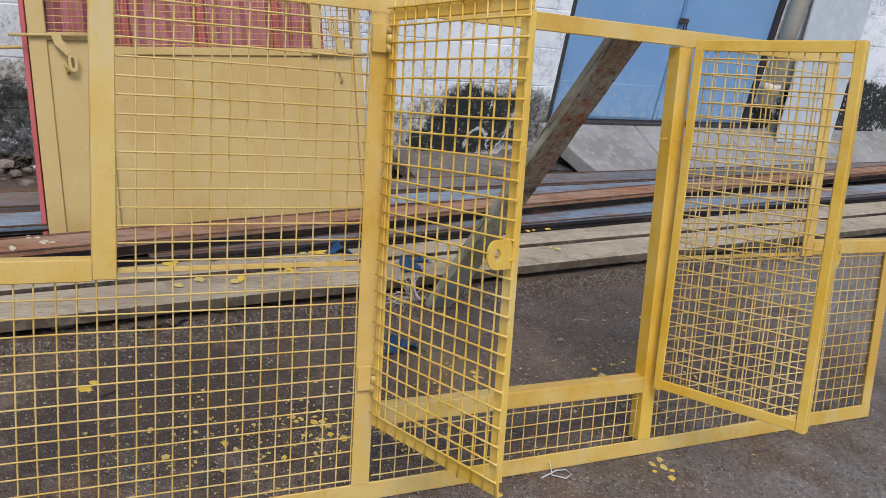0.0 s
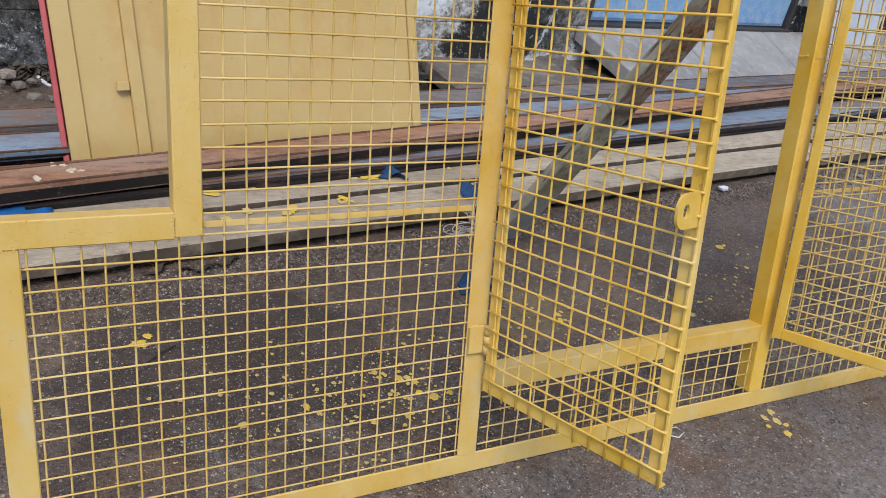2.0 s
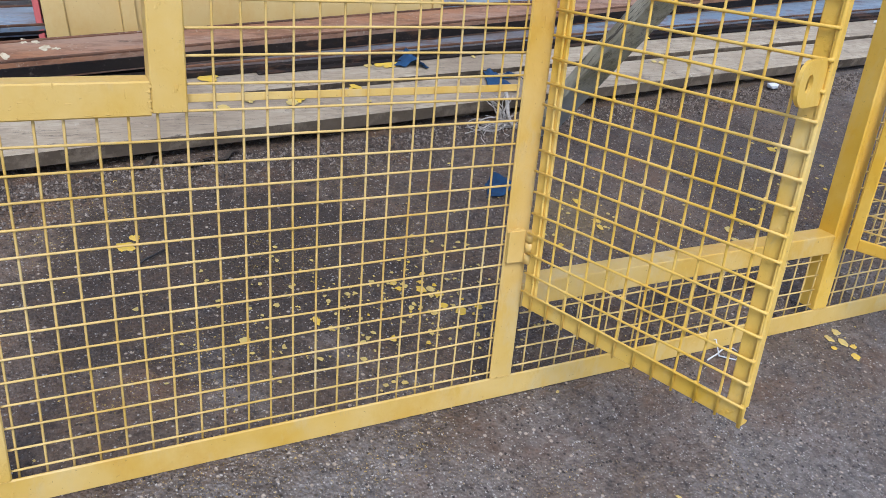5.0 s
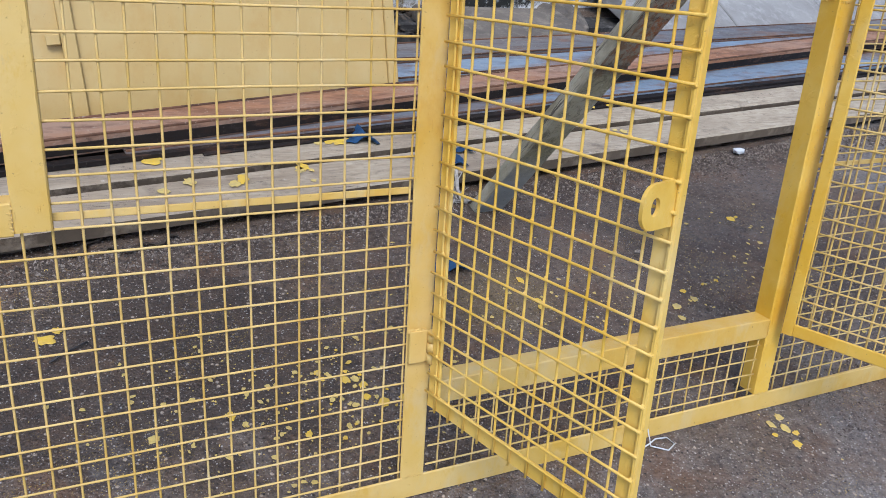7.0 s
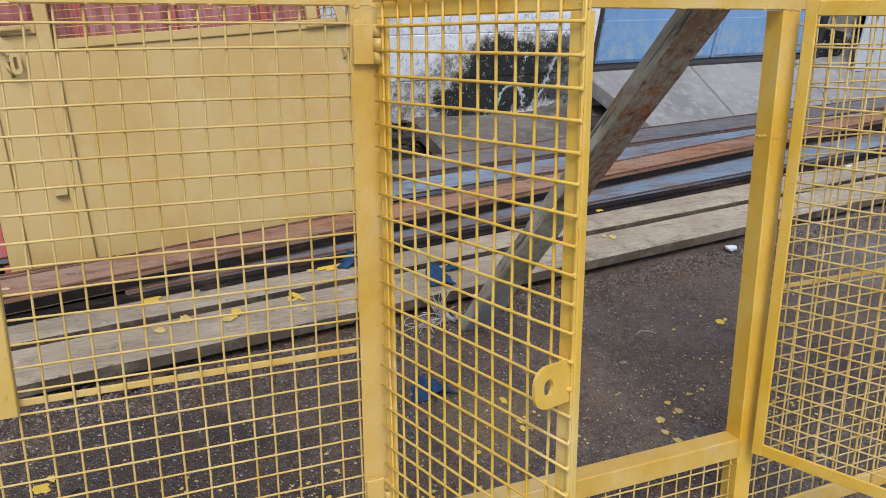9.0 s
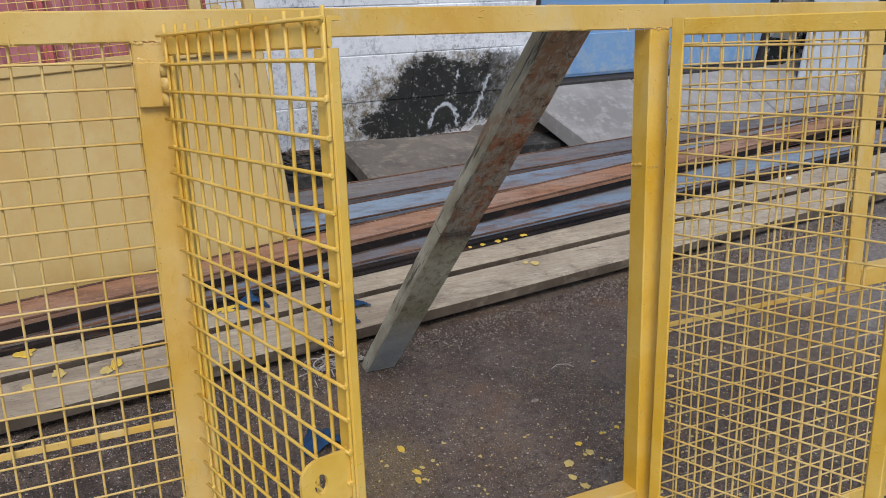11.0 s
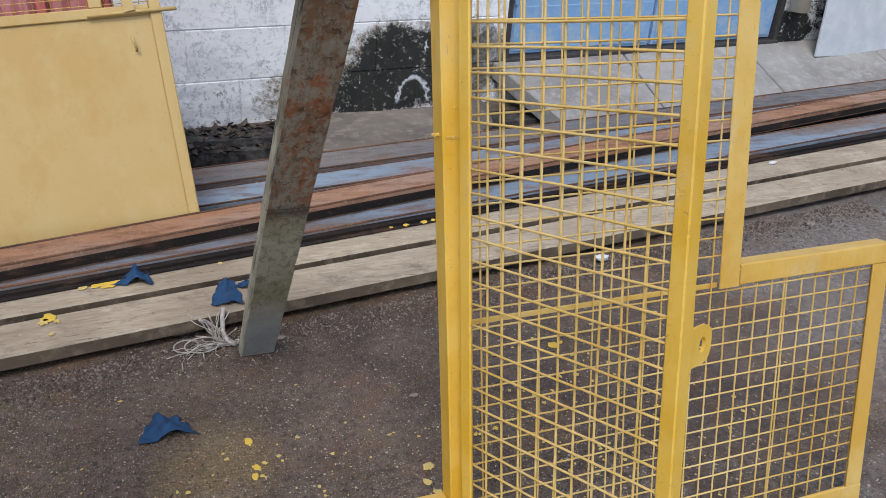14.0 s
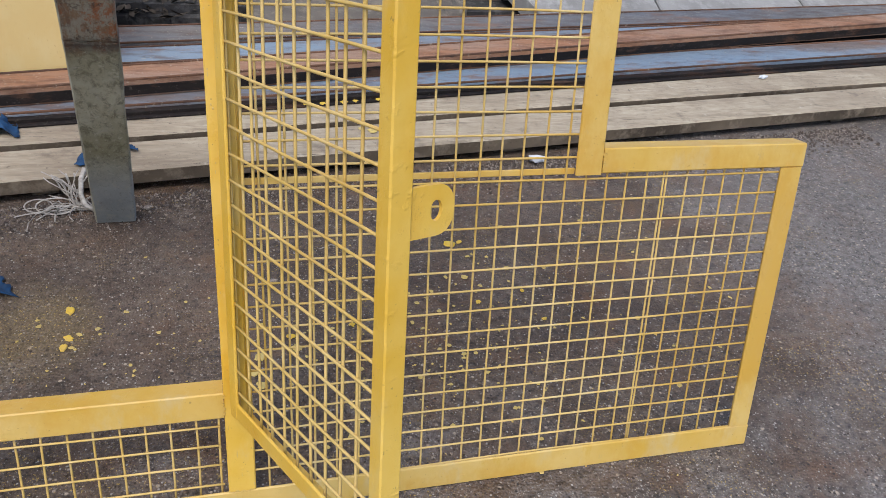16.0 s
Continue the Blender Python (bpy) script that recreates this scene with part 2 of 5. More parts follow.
def make_prop():
    """Old painted box section: rusty over its upper part, mossy grey below."""
    m = Mat("prop_paint", 0.7).local()
    z = m.math("MULTIPLY", m.axis(2), 0.885)
    a = m.noise(4.0, 6, 0.65)
    rust = m.noise(17.0, 8, 0.8, stretch=(1.3, 1.3, 0.7))
    up = m.mix(m.ramp(rust, (0.46, 0.0), (0.54, 0.9)), (0.265, 0.242, 0.190), (0.190, 0.100, 0.048))
    up = m.mix(m.ramp(m.noise(13.0, 8, 0.85, stretch=(1.3, 1.3, 0.9), offset=(4, 0, 1)), (0.52, 0.0), (0.57, 0.9)), up, (0.27, 0.085, 0.024))
    up = m.mix(m.ramp(m.noise(42.0, 7, 0.8, stretch=(1.0, 1.0, 0.9), warp=0.6), (0.54, 0.0), (0.60, 0.85)), up, (0.055, 0.032, 0.022))
    up = m.mix(m.ramp(m.noise(12.0, 8, 0.8, stretch=(2.6, 2.6, 0.22), offset=(3, 5, 2), warp=0.6), (0.56, 0.0), (0.62, 0.5)), up, (0.100, 0.062, 0.042))
    up = m.mix(m.ramp(m.noise(48.0, 5, 0.75, stretch=(1, 1, 0.7), offset=(2, 7, 0)), (0.58, 0.0), (0.66, 0.6)), up, (0.33, 0.305, 0.26))
    low = m.mix(m.ramp(a, (0.42, 0.0), (0.62, 1.0)), (0.225, 0.205, 0.125), (0.43, 0.40, 0.30))
    low = m.mix(m.ramp(m.noise(9.0, 7, 0.75, offset=(5, 1, 0), stretch=(1, 1, 0.7)), (0.54, 0.0), (0.64, 0.8)), low, (0.19, 0.115, 0.055))
    low = m.mix(m.ramp(m.noise(38.0, 8, 0.82, stretch=(1.2, 1.2, 0.8), warp=0.5), (0.50, 0.0), (0.60, 0.65)), low, (0.080, 0.072, 0.042))
    low = m.mix(m.ramp(m.noise(75.0, 4, 0.7), (0.60, 0.0), (0.66, 0.6)), low, (0.42, 0.40, 0.31))
    foot = m.mix(m.ramp(m.noise(12.0, 4), (0.4, 0.0), (0.7, 1.0)), (0.22, 0.23, 0.225), (0.32, 0.325, 0.31))
    low = m.mix(m.ramp(m.math("ADD", z, m.math("MULTIPLY", a, 0.12)), (0.22, 1.0), (0.36, 0.0)), low, foot)
    edge = m.math("ADD", z, m.math("MULTIPLY", m.noise(14.0, 4), 0.03))
    c = m.mix(m.ramp(edge, (0.635, 0.0), (0.65, 1.0)), low, up)
    band = m.math("ABSOLUTE", m.math("SUBTRACT", edge, 0.655))
    c = m.mix(m.ramp(band, (0.0, 0.75), (0.025, 0.0)), c, (0.035, 0.03, 0.027))
    c = m.mix(m.ramp(m.noise(40.0, 8, 0.82, offset=(1, 2, 3), stretch=(1, 1, 0.6)), (0.54, 0.0), (0.63, 0.55)), c, (0.34, 0.315, 0.255))
    c = m.mix(m.ramp(m.noise(85.0, 5, 0.8, offset=(6, 2, 3), stretch=(1, 1, 0.8)), (0.58, 0.0), (0.64, 0.45)), c, (0.09, 0.07, 0.05))
    m.color(c)
    m.bump(m.math("ADD", rust, m.math("MULTIPLY", m.noise(120.0, 3), 0.5)), 0.5, 0.003)
    return m.mat


def make_prop_edge():
    """The prop's narrow side: pale weathered paint splitting along its length."""
    m = Mat("prop_edge_paint", 0.8).local()
    c = m.mix(m.ramp(m.noise(9.0, 6, 0.7, stretch=(1, 1, 0.5)), (0.4, 0.0), (0.62, 1.0)), (0.40, 0.375, 0.29), (0.205, 0.185, 0.125))
    c = m.mix(m.ramp(m.noise(22.0, 6, 0.7, stretch=(3.0, 3.0, 0.22)), (0.54, 0.0), (0.60, 0.9)), c, (0.05, 0.042, 0.032))
    c = m.mix(m.ramp(m.noise(12.0, 5, 0.7, stretch=(1, 1, 0.5), offset=(3, 3, 3)), (0.60, 0.0), (0.68, 0.7)), c, (0.20, 0.10, 0.05))
    return m.color(c).bump(m.noise(30.0, 5, 0.7, stretch=(3.0, 3.0, 0.3)), 0.7, 0.004).mat


def make_wall():
    """White-washed blockwork with flaking paint and black mould near the foot."""
    m = Mat("whitewashed_block", 0.85, spec=0.2)
    x, z = m.axis(0), m.axis(2)
    n1, n2, n3 = m.noise(2.3, 6, 0.65), m.noise(9.0, 6, 0.7), m.noise(34.0, 5, 0.7)
    c = m.mix(m.ramp(n1, (0.38, 0.0), (0.66, 1.0)), (0.86, 0.87, 0.88), (0.77, 0.79, 0.80))
    c = m.mix(m.ramp(n2, (0.56, 0.0), (0.74, 0.40)), c, (0.58, 0.60, 0.63))
    c = m.mix(m.ramp(m.noise(58.0, 6, 0.8), (0.62, 0.0), (0.66, 0.7)), c, (0.30, 0.32, 0.35))
    c = m.mix(m.ramp(m.noise(4.0, 7, 0.8, offset=(6, 2, 1), stretch=(1, 1, 1)), (0.57, 0.0), (0.63, 0.6)), c, (0.46, 0.49, 0.54))
    old = m.noise(3.1, 8, 0.8, stretch=(1, 1, 1.5), offset=(2, 7, 3))
    worn = m.math("MULTIPLY", m.ramp(old, (0.50, 0.0), (0.60, 1.0)), m.ramp(m.noise(48.0, 7, 0.85, stretch=(1.4, 1.4, 0.8)), (0.46, 0.0), (0.56, 0.85)))
    c = m.mix(worn, c, (0.29, 0.325, 0.375))
    low = m.ramp(m.math("ADD", z, m.math("MULTIPLY", n2, 0.5)), (0.35, 1.0), (0.95, 0.0))
    c = m.mix(m.math("MULTIPLY", low, m.ramp(m.noise(5.0, 7, 0.75, stretch=(0.6, 1, 1.6)), (0.45, 0.0), (0.65, 0.55))), c, (0.42, 0.43, 0.43))
    flake = m.math("MULTIPLY", m.ramp(n3, (0.54, 0.0), (0.60, 0.8)), low)
    c = m.mix(flake, c, (0.36, 0.38, 0.41))
    scar = m.math("MULTIPLY", m.ramp(m.noise(20.0, 6, 0.8, offset=(1, 4, 2), stretch=(1, 1, 0.7)), (0.60, 0.0), (0.64, 1.0)), low)
    c = m.mix(scar, c, (0.17, 0.16, 0.15))

    def patch(cx, cz, wx, wz, soft=0.5):
        dx = m.math("DIVIDE", m.math("SUBTRACT", x, cx), wx)
        dz = m.math("DIVIDE", m.math("SUBTRACT", z, cz), wz)
        d = m.math("ADD", m.math("MULTIPLY", dx, dx), m.math("MULTIPLY", dz, dz))
        d = m.math("ADD", d, m.math("MULTIPLY", m.math("SUBTRACT", m.math("ADD", m.math("MULTIPLY", m.noise(6.0, 9, 0.8), 0.62), m.math("MULTIPLY", m.noise(46.0, 6, 0.85), 0.38)), 0.5), 3.6))
        return m.ramp(d, (0.75, 1.0), (0.75 + soft, 0.0))

    olive = m.math("MAXIMUM", patch(1.26, 0.10, 0.36, 0.17, 0.8), patch(-1.0, 0.30, 0.5, 0.16))
    olive = m.math("MAXIMUM", olive, patch(1.80, 0.24, 0.62, 0.25, 0.6))
    c = m.mix(m.math("MULTIPLY", olive, m.ramp(m.noise(26.0, 6, 0.8), (0.40, 1.0), (0.58, 0.2))), c, m.mix(n2, (0.095, 0.070, 0.030), (0.235, 0.180, 0.100)))
    black = m.math("MAXIMUM", patch(1.70, 0.21, 0.36, 0.24, 0.75), patch(2.10, 0.25, 0.26, 0.24, 0.75))
    black = m.math("MAXIMUM", black, patch(1.50, 0.08, 0.30, 0.10, 0.8))
    black = m.math("MULTIPLY", black, m.ramp(m.math("ADD", m.math("MULTIPLY", m.math("SUBTRACT", x, 1.9), 1.2), m.noise(17.0, 7, 0.8)), (0.55, 1.0), (0.85, 0.55)))
    black = m.math("MAXIMUM", black, m.math("MULTIPLY", patch(-1.1, 0.08, 0.9, 0.30, 1.0), m.ramp(m.noise(21.0, 7, 0.8), (0.42, 1.0), (0.62, 0.75))))
    # dark patch below the pipe, beside the leaning board
    black = m.math("MAXIMUM", black, patch(4.33, 0.30, 0.22, 0.14, 0.4))
    black = m.math("MAXIMUM", black, patch(5.4, 0.42, 1.0, 0.26, 0.25))
    spared = m.ramp(m.noise(30.0, 6, 0.8), (0.57, 1.0), (0.63, 0.25))
    c = m.mix(m.math("MULTIPLY", black, spared), c, m.mix(n2, (0.012, 0.013, 0.014), (0.05, 0.050, 0.042)))
    # lime run: a pale crooked arch and a short drip where water came through
    wob = m.math("MULTIPLY", m.math("SUBTRACT", m.noise(22.0, 5, 0.7), 0.5), 0.10)
    ax = m.math("DIVIDE", m.math("SUBTRACT", m.math("ADD", x, wob), 1.742), 0.088)
    az = m.math("DIVIDE", m.math("SUBTRACT", z, 0.035), 0.135)
    ring = m.math("ABSOLUTE", m.math("SUBTRACT", m.math("SQRT", m.math("ADD", m.math("MULTIPLY", ax, ax), m.math("MULTIPLY", az, az))), 1.0))
    arch = m.math("MULTIPLY", m.ramp(m.math("ADD", ring, m.math("MULTIPLY", m.noise(60.0, 4, 0.7), 0.16)), (0.11, 0.9), (0.20, 0.0)), m.ramp(z, (0.03, 0.0), (0.05, 1.0)))
    drip = m.math("ADD", m.math("ABSOLUTE", m.math("DIVIDE", m.math("SUBTRACT", m.math("ADD", x, wob), 1.80), 0.022)), m.math("ABSOLUTE", m.math("DIVIDE", m.math("SUBTRACT", z, 0.33), 0.07)))
    arch = m.math("MAXIMUM", arch, m.ramp(m.math("ADD", drip, m.math("MULTIPLY", n3, 0.8)), (0.8, 0.9), (1.1, 0.0)))
    rise = m.math("DIVIDE", m.math("SUBTRACT", z, 0.05), 0.27)
    run = m.math("ABSOLUTE", m.math("SUBTRACT", m.math("ADD", x, wob), m.math("ADD", 1.885, m.math("MULTIPLY", 0.115, m.math("SQRT", m.math("MAXIMUM", rise, 0.0))))))
    run = m.math("MULTIPLY", m.ramp(m.math("ADD", run, m.math("MULTIPLY", m.noise(60.0, 4, 0.7), 0.02)), (0.014, 0.85), (0.024, 0.0)), m.ramp(m.math("ABSOLUTE", m.math("SUBTRACT", rise, 0.5)), (0.48, 1.0), (0.52, 0.0)))
    arch = m.math("MAXIMUM", arch, run)
    c = m.mix(arch, c, (0.60, 0.63, 0.66))
    m.color(c)
    m.bump(m.math("ADD", n2, m.math("MULTIPLY", n3, 0.5)), 0.5, 0.006)
    return m.mat


def make_concrete(name, base, dark, pale):
    m = Mat(name, 0.85, spec=0.25)
    a, b = m.noise(2.0, 6, 0.65), m.noise(14.0, 6, 0.7)
    c = m.mix(m.ramp(a, (0.38, 0.0), (0.62, 1.0)), base, dark)
    c = m.mix(m.ramp(b, (0.50, 0.0), (0.68, 0.8)), c, pale)
    c = m.mix(m.ramp(m.noise(45.0, 4, 0.7), (0.62, 0.0), (0.70, 0.5)), c, dark)
    m.color(c)
    m.bump(m.math("ADD", b, m.math("MULTIPLY", m.noise(110.0, 3), 0.6)), 0.6, 0.004)
    return m.mat


def plain(name, base, other, rough=0.7, scale=20.0, bump=0.3):
    m = Mat(name, rough)
    c = m.mix(m.ramp(m.noise(scale, 5, 0.65), (0.4, 0.0), (0.65, 1.0)), base, other)
    return m.color(c).bump(m.noise(scale * 5, 4), bump, 0.002).mat


def make_blue():
    m = Mat("blue_door_paint", 0.5)
    a, b = m.noise(2.0, 6, 0.6), m.noise(17.0, 6, 0.7)
    z = m.axis(2)
    c = m.mix(m.ramp(a, (0.35, 0.0), (0.7, 1.0)), (0.17, 0.32, 0.54), (0.21, 0.37, 0.59))
    low = m.ramp(m.math("ADD", z, m.math("MULTIPLY", b, 0.3)), (0.45, 1.0), (0.8, 0.0))
    c = m.mix(m.math("MULTIPLY", low, m.ramp(b, (0.45, 0.0), (0.6, 0.8))), c, (0.38, 0.45, 0.50))
    c = m.mix(m.ramp(b, (0.68, 0.0), (0.72, 0.8)), c, (0.10, 0.09, 0.09))
    return m.color(c).bump(b, 0.25, 0.003).mat


WOOD_EDGE = make_concrete("dark_plank_edge", (0.150, 0.115, 0.080), (0.062, 0.046, 0.032), (0.250, 0.200, 0.145))
RED, ROSE, GROUND, WOOD, PROP = make_red(), make_rose(), make_ground(), make_wood(), make_prop()
WALL, BLUE = make_wall(), make_blue()
PROP_EDGE = make_prop_edge()
STEEL_RUST = steel("rusty_steel", (0.310, 0.148, 0.076), (0.300, 0.195, 0.140), (0.115, 0.058, 0.042), 0.9, 0.7, 0.3, 0.6)
STEEL_BLUE = steel("mill_scale_steel", (0.190, 0.250, 0.320), (0.165, 0.135, 0.125), (0.11, 0.066, 0.048), 0.55, 0.40)
STEEL_LIP = steel("rusted_lip", (0.10, 0.055, 0.036), (0.17, 0.085, 0.05), (0.04, 0.028, 0.024), 0.7, 0.8, 0.2)
STEEL_GREY = steel("dull_steel", (0.125, 0.124, 0.130), (0.170, 0.150, 0.138), (0.105, 0.062, 0.046), 0.65, 0.5)
# near-black: the shade of beam faces and gaps is put into the colour
STEEL_DARK_SHADE = steel("dark_shaded_steel", (0.012, 0.010, 0.010), (0.022, 0.017, 0.015), (0.05, 0.026, 0.018), 0.1, 0.7, 0.15, 0.12)
CONCRETE = make_concrete("apron_concrete", (0.30, 0.29, 0.275), (0.21, 0.20, 0.19), (0.37, 0.36, 0.345))
SLAB = make_concrete("old_slab", (0.185, 0.160, 0.135), (0.105, 0.092, 0.080), (0.27, 0.235, 0.185))
TRENCH = make_concrete("dark_trench", (0.060, 0.057, 0.055), (0.028, 0.027, 0.026), (0.150, 0.143, 0.136))
CLOTH = plain("blue_cloth", (0.009, 0.055, 0.14), (0.007, 0.032, 0.085), 0.85, 30.0)
CLOTH_SHEET = plain("blue_tarpaulin", (0.02, 0.13, 0.36), (0.015, 0.09, 0.25), 0.5, 14.0)
STRAW = plain("pale_cord", (0.47, 0.43, 0.38), (0.25, 0.22, 0.19), 0.8, 60.0)
SPLASH = plain("dried_yellow_paint", (0.68, 0.45, 0.04), (0.60, 0.41, 0.09), 0.6, 50.0)
SPLASH_PALE = plain("pale_yellow_paint", (0.60, 0.45, 0.13), (0.48, 0.37, 0.14), 0.7, 50.0)
STONE = plain("grey_gravel", (0.15, 0.12, 0.098), (0.36, 0.305, 0.255), 0.85, 160.0)
GRIT = plain("dark_gravel", (0.06, 0.045, 0.036), (0.13, 0.10, 0.08), 0.85, 25.0)
WHITE = plain("white_sheet_paint", (0.66, 0.68, 0.69), (0.56, 0.58, 0.60), 0.5, 6.0, 0.15)
LEAF = plain("dead_leaves", (0.055, 0.042, 0.032), (0.09, 0.07, 0.05), 0.8, 40.0)
CREAM = plain("cream_paint", (0.56, 0.50, 0.36), (0.40, 0.32, 0.21), 0.7, 70.0)
PIPE = plain("aged_plastic", (0.62, 0.57, 0.46), (0.50, 0.44, 0.34), 0.45, 5.0, 0.1)
BOARD = plain("grey_white_board", (0.46, 0.49, 0.52), (0.54, 0.57, 0.60), 0.6, 9.0, 0.2)
DARK = plain("dark_iron", (0.03, 0.028, 0.027), (0.06, 0.05, 0.045), 0.55, 40.0)


# ---- building helpers ----
def part(name, bm, material, parent=None, label=""):
    """Link a bmesh as one mesh object, under a thing or part if one is given."""
    me = bpy.data.meshes.new(name)
    bm.to_mesh(me)
    bm.free()
    me.materials.append(material)
    ob = new(name, me)
    ob.parent = parent
    return tagged(ob, label) if label else ob


def empty(name, m, label, category, group=""):
    ob = new(name)
    ob.empty_display_size = 0.05
    ob.matrix_world = m
    return tagged(ob, label, category, group)


def box(bm, lo, hi, bevel=0.0, m=None):
    made = bmesh.ops.create_cube(bm, size=1.0)["verts"]
    for v in made:
        v.co = Vector([lo[i] + (v.co[i] + 0.5) * (hi[i] - lo[i]) for i in range(3)])
    if bevel:
        edges = list({e for v in made for e in v.link_edges})
        out = bmesh.ops.bevel(bm, geom=edges, offset=bevel, segments=1, affect="EDGES")
        made = list({v for f in out["faces"] for v in f.verts} | {v for v in made if v.is_valid})
    if m:
        bmesh.ops.transform(bm, matrix=m, verts=[v for v in made if v.is_valid])
    return bm


def box_bm(lo, hi, bevel=0.0, m=None):
    return box(bmesh.new(), lo, hi, bevel, m)


def prism(bm, profile, p0, p1, a, b):
    """Extrude a closed 2D profile (along the axes a and b) from p0 to p1."""
    p0, p1, a, b = Vector(p0), Vector(p1), Vector(a), Vector(b)
    ends = [[bm.verts.new(p + a * u + b * v) for u, v in profile] for p in (p0, p1)]
    n = len(profile)
    for i in range(n):
        j = (i + 1) % n
        bm.faces.new((ends[0][i], ends[0][j], ends[1][j], ends[1][i]))
    bm.faces.new(ends[0][::-1])
    bm.faces.new(ends[1])
    bmesh.ops.recalc_face_normals(bm, faces=bm.faces)
    return bm


def angle_bar(p0, p1, a, b, wa, wb, t=0.005):
    """Angle iron whose heel runs from p0 to p1, with one leg along a and one along b; rounded heel and toes."""
    r = 0.0022
    prof = [(r, 0), (wa - r, 0), (wa, r), (wa, t - 0.001), (wa - 0.001, t), (t + r, t), (t, t + r), (t, wb - 0.001), (t - 0.001, wb), (r, wb), (0, wb - r), (0, r)]
    return prism(bmesh.new(), prof, p0, p1, a, b)


def tube(bm, pts, r, sides=6, closed=False):
    """A round wire through the points."""
    pts = [Vector(p) for p in pts]
    rings = []
    for i, p in enumerate(pts):
        d = (pts[min(i + 1, len(pts) - 1)] - pts[max(i - 1, 0)]).normalized()
        up = Vector((0, 1, 0)) if abs(d.y) < 0.9 else Vector((1, 0, 0))
        s = d.cross(up).normalized()
        q = s.cross(d).normalized()
        rings.append([bm.verts.new(p + (s * math.cos(k * 2 * math.pi / sides) + q * math.sin(k * 2 * math.pi / sides)) * r) for k in range(sides)])
    for a, b in zip(rings, rings[1:]):
        for k in range(sides):
            f = bm.faces.new((a[k], a[(k + 1) % sides], b[(k + 1) % sides], b[k]))
            f.smooth = True
    if not closed:
        bm.faces.new(rings[0][::-1])
        bm.faces.new(rings[-1])
    return bm


def blob(bm, centre, r, rng, flat=0.0015, n=13, rough=0.45, m=None):
    """A thin irregular patch lying on a surface."""
    c = Vector(centre)
    top = []
    turn, squeeze = Matrix.Rotation(rng.uniform(0, 6.3), 3, "Z"), rng.uniform(0.6, 1.0)
    for k in range(n):
        a = 2 * math.pi * k / n
        q = r * (1 + rng.uniform(-rough, rough))
        top.append(turn @ Vector((math.cos(a) * q, math.sin(a) * q * squeeze, 0)))
    mid = bm.verts.new(c + Vector((0, 0, flat)))
    ring = [bm.verts.new(c + v * 0.8 + Vector((0, 0, flat))) for v in top]
    low = [bm.verts.new(c + v) for v in top]
    for k in range(n):
        j = (k + 1) % n
        bm.faces.new((mid, ring[k], ring[j]))
        bm.faces.new((ring[k], low[k], low[j], ring[j]))
    return bm


def lump(bm, centre, r, rng, squash=(1, 1, 1)):
    made = bmesh.ops.create_icosphere(bm, subdivisions=1, radius=r)["verts"]
    for v in made:
        v.co = Vector([v.co[i] * squash[i] for i in range(3)]) * rng.uniform(0.75, 1.2) + Vector(centre)
    return bm


# ---- the yard floor, the trench, the apron and the wall ----
rng = random.Random(7)


def ground_height(x, y):
    h = 0.004 * noise.noise(Vector((x * 3.1, y * 3.1, 0.3))) + 0.002 * noise.noise(Vector((x * 13, y * 13, 1.7)))
    return h - 0.002


def build_ground():
    """One sheet to the horizon, fine near the gate, with an open drain cut along the foot of the wall."""
    xs = sorted(set([-400, -60, -15, -6] + [round(-3.0 + 0.06 * i, 3) for i in range(126)] + [5.0, 6.0, 8.0, 15, 60, 400]))
    ys = sorted(set([-400, -60, -15, -5] + [round(-2.4 + 0.06 * i, 3) for i in range(73)] + [2.05, 2.12, 2.18, 2.2, 2.62, 2.64, 2.7, 2.8, 3.2, 6, 15, 60, 400]))
    bm = bmesh.new()
    rows = []
    for y in ys:
        row = []
        for x in xs:
            z = ground_height(x, y) if abs(x) < 6 and -5 < y < 3 else -0.002
            if 0.2 <= x <= 2.5 and 2.195 <= y <= 2.625:
                z = -0.36 + 0.03 * noise.noise(Vector((x * 4, y * 4, 0)))
            elif y > 2.5 and x < 0.3:
                z -= 0.05
            row.append(bm.verts.new((x, y, z)))
        rows.append(row)
    for a, b in zip(rows, rows[1:]):
        for i in range(len(xs) - 1):
            f = bm.faces.new((a[i], a[i + 1], b[i + 1], b[i]))
            cx, cy = (xs[i] + xs[i + 1]) / 2, (a[0].co.y + b[0].co.y) / 2
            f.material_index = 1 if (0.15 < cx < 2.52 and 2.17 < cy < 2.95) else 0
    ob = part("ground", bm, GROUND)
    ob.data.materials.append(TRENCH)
    tagged(ob, "dark oily asphalt yard with grit and yellow paint specks", "ground", kind="structure")
    return ob


ground = build_ground()

WALL_SLOPE = 0.085
WALL_TURN = math.degrees(math.atan(WALL_SLOPE))


def wall_y(x):
    return 2.765 + WALL_SLOPE * x


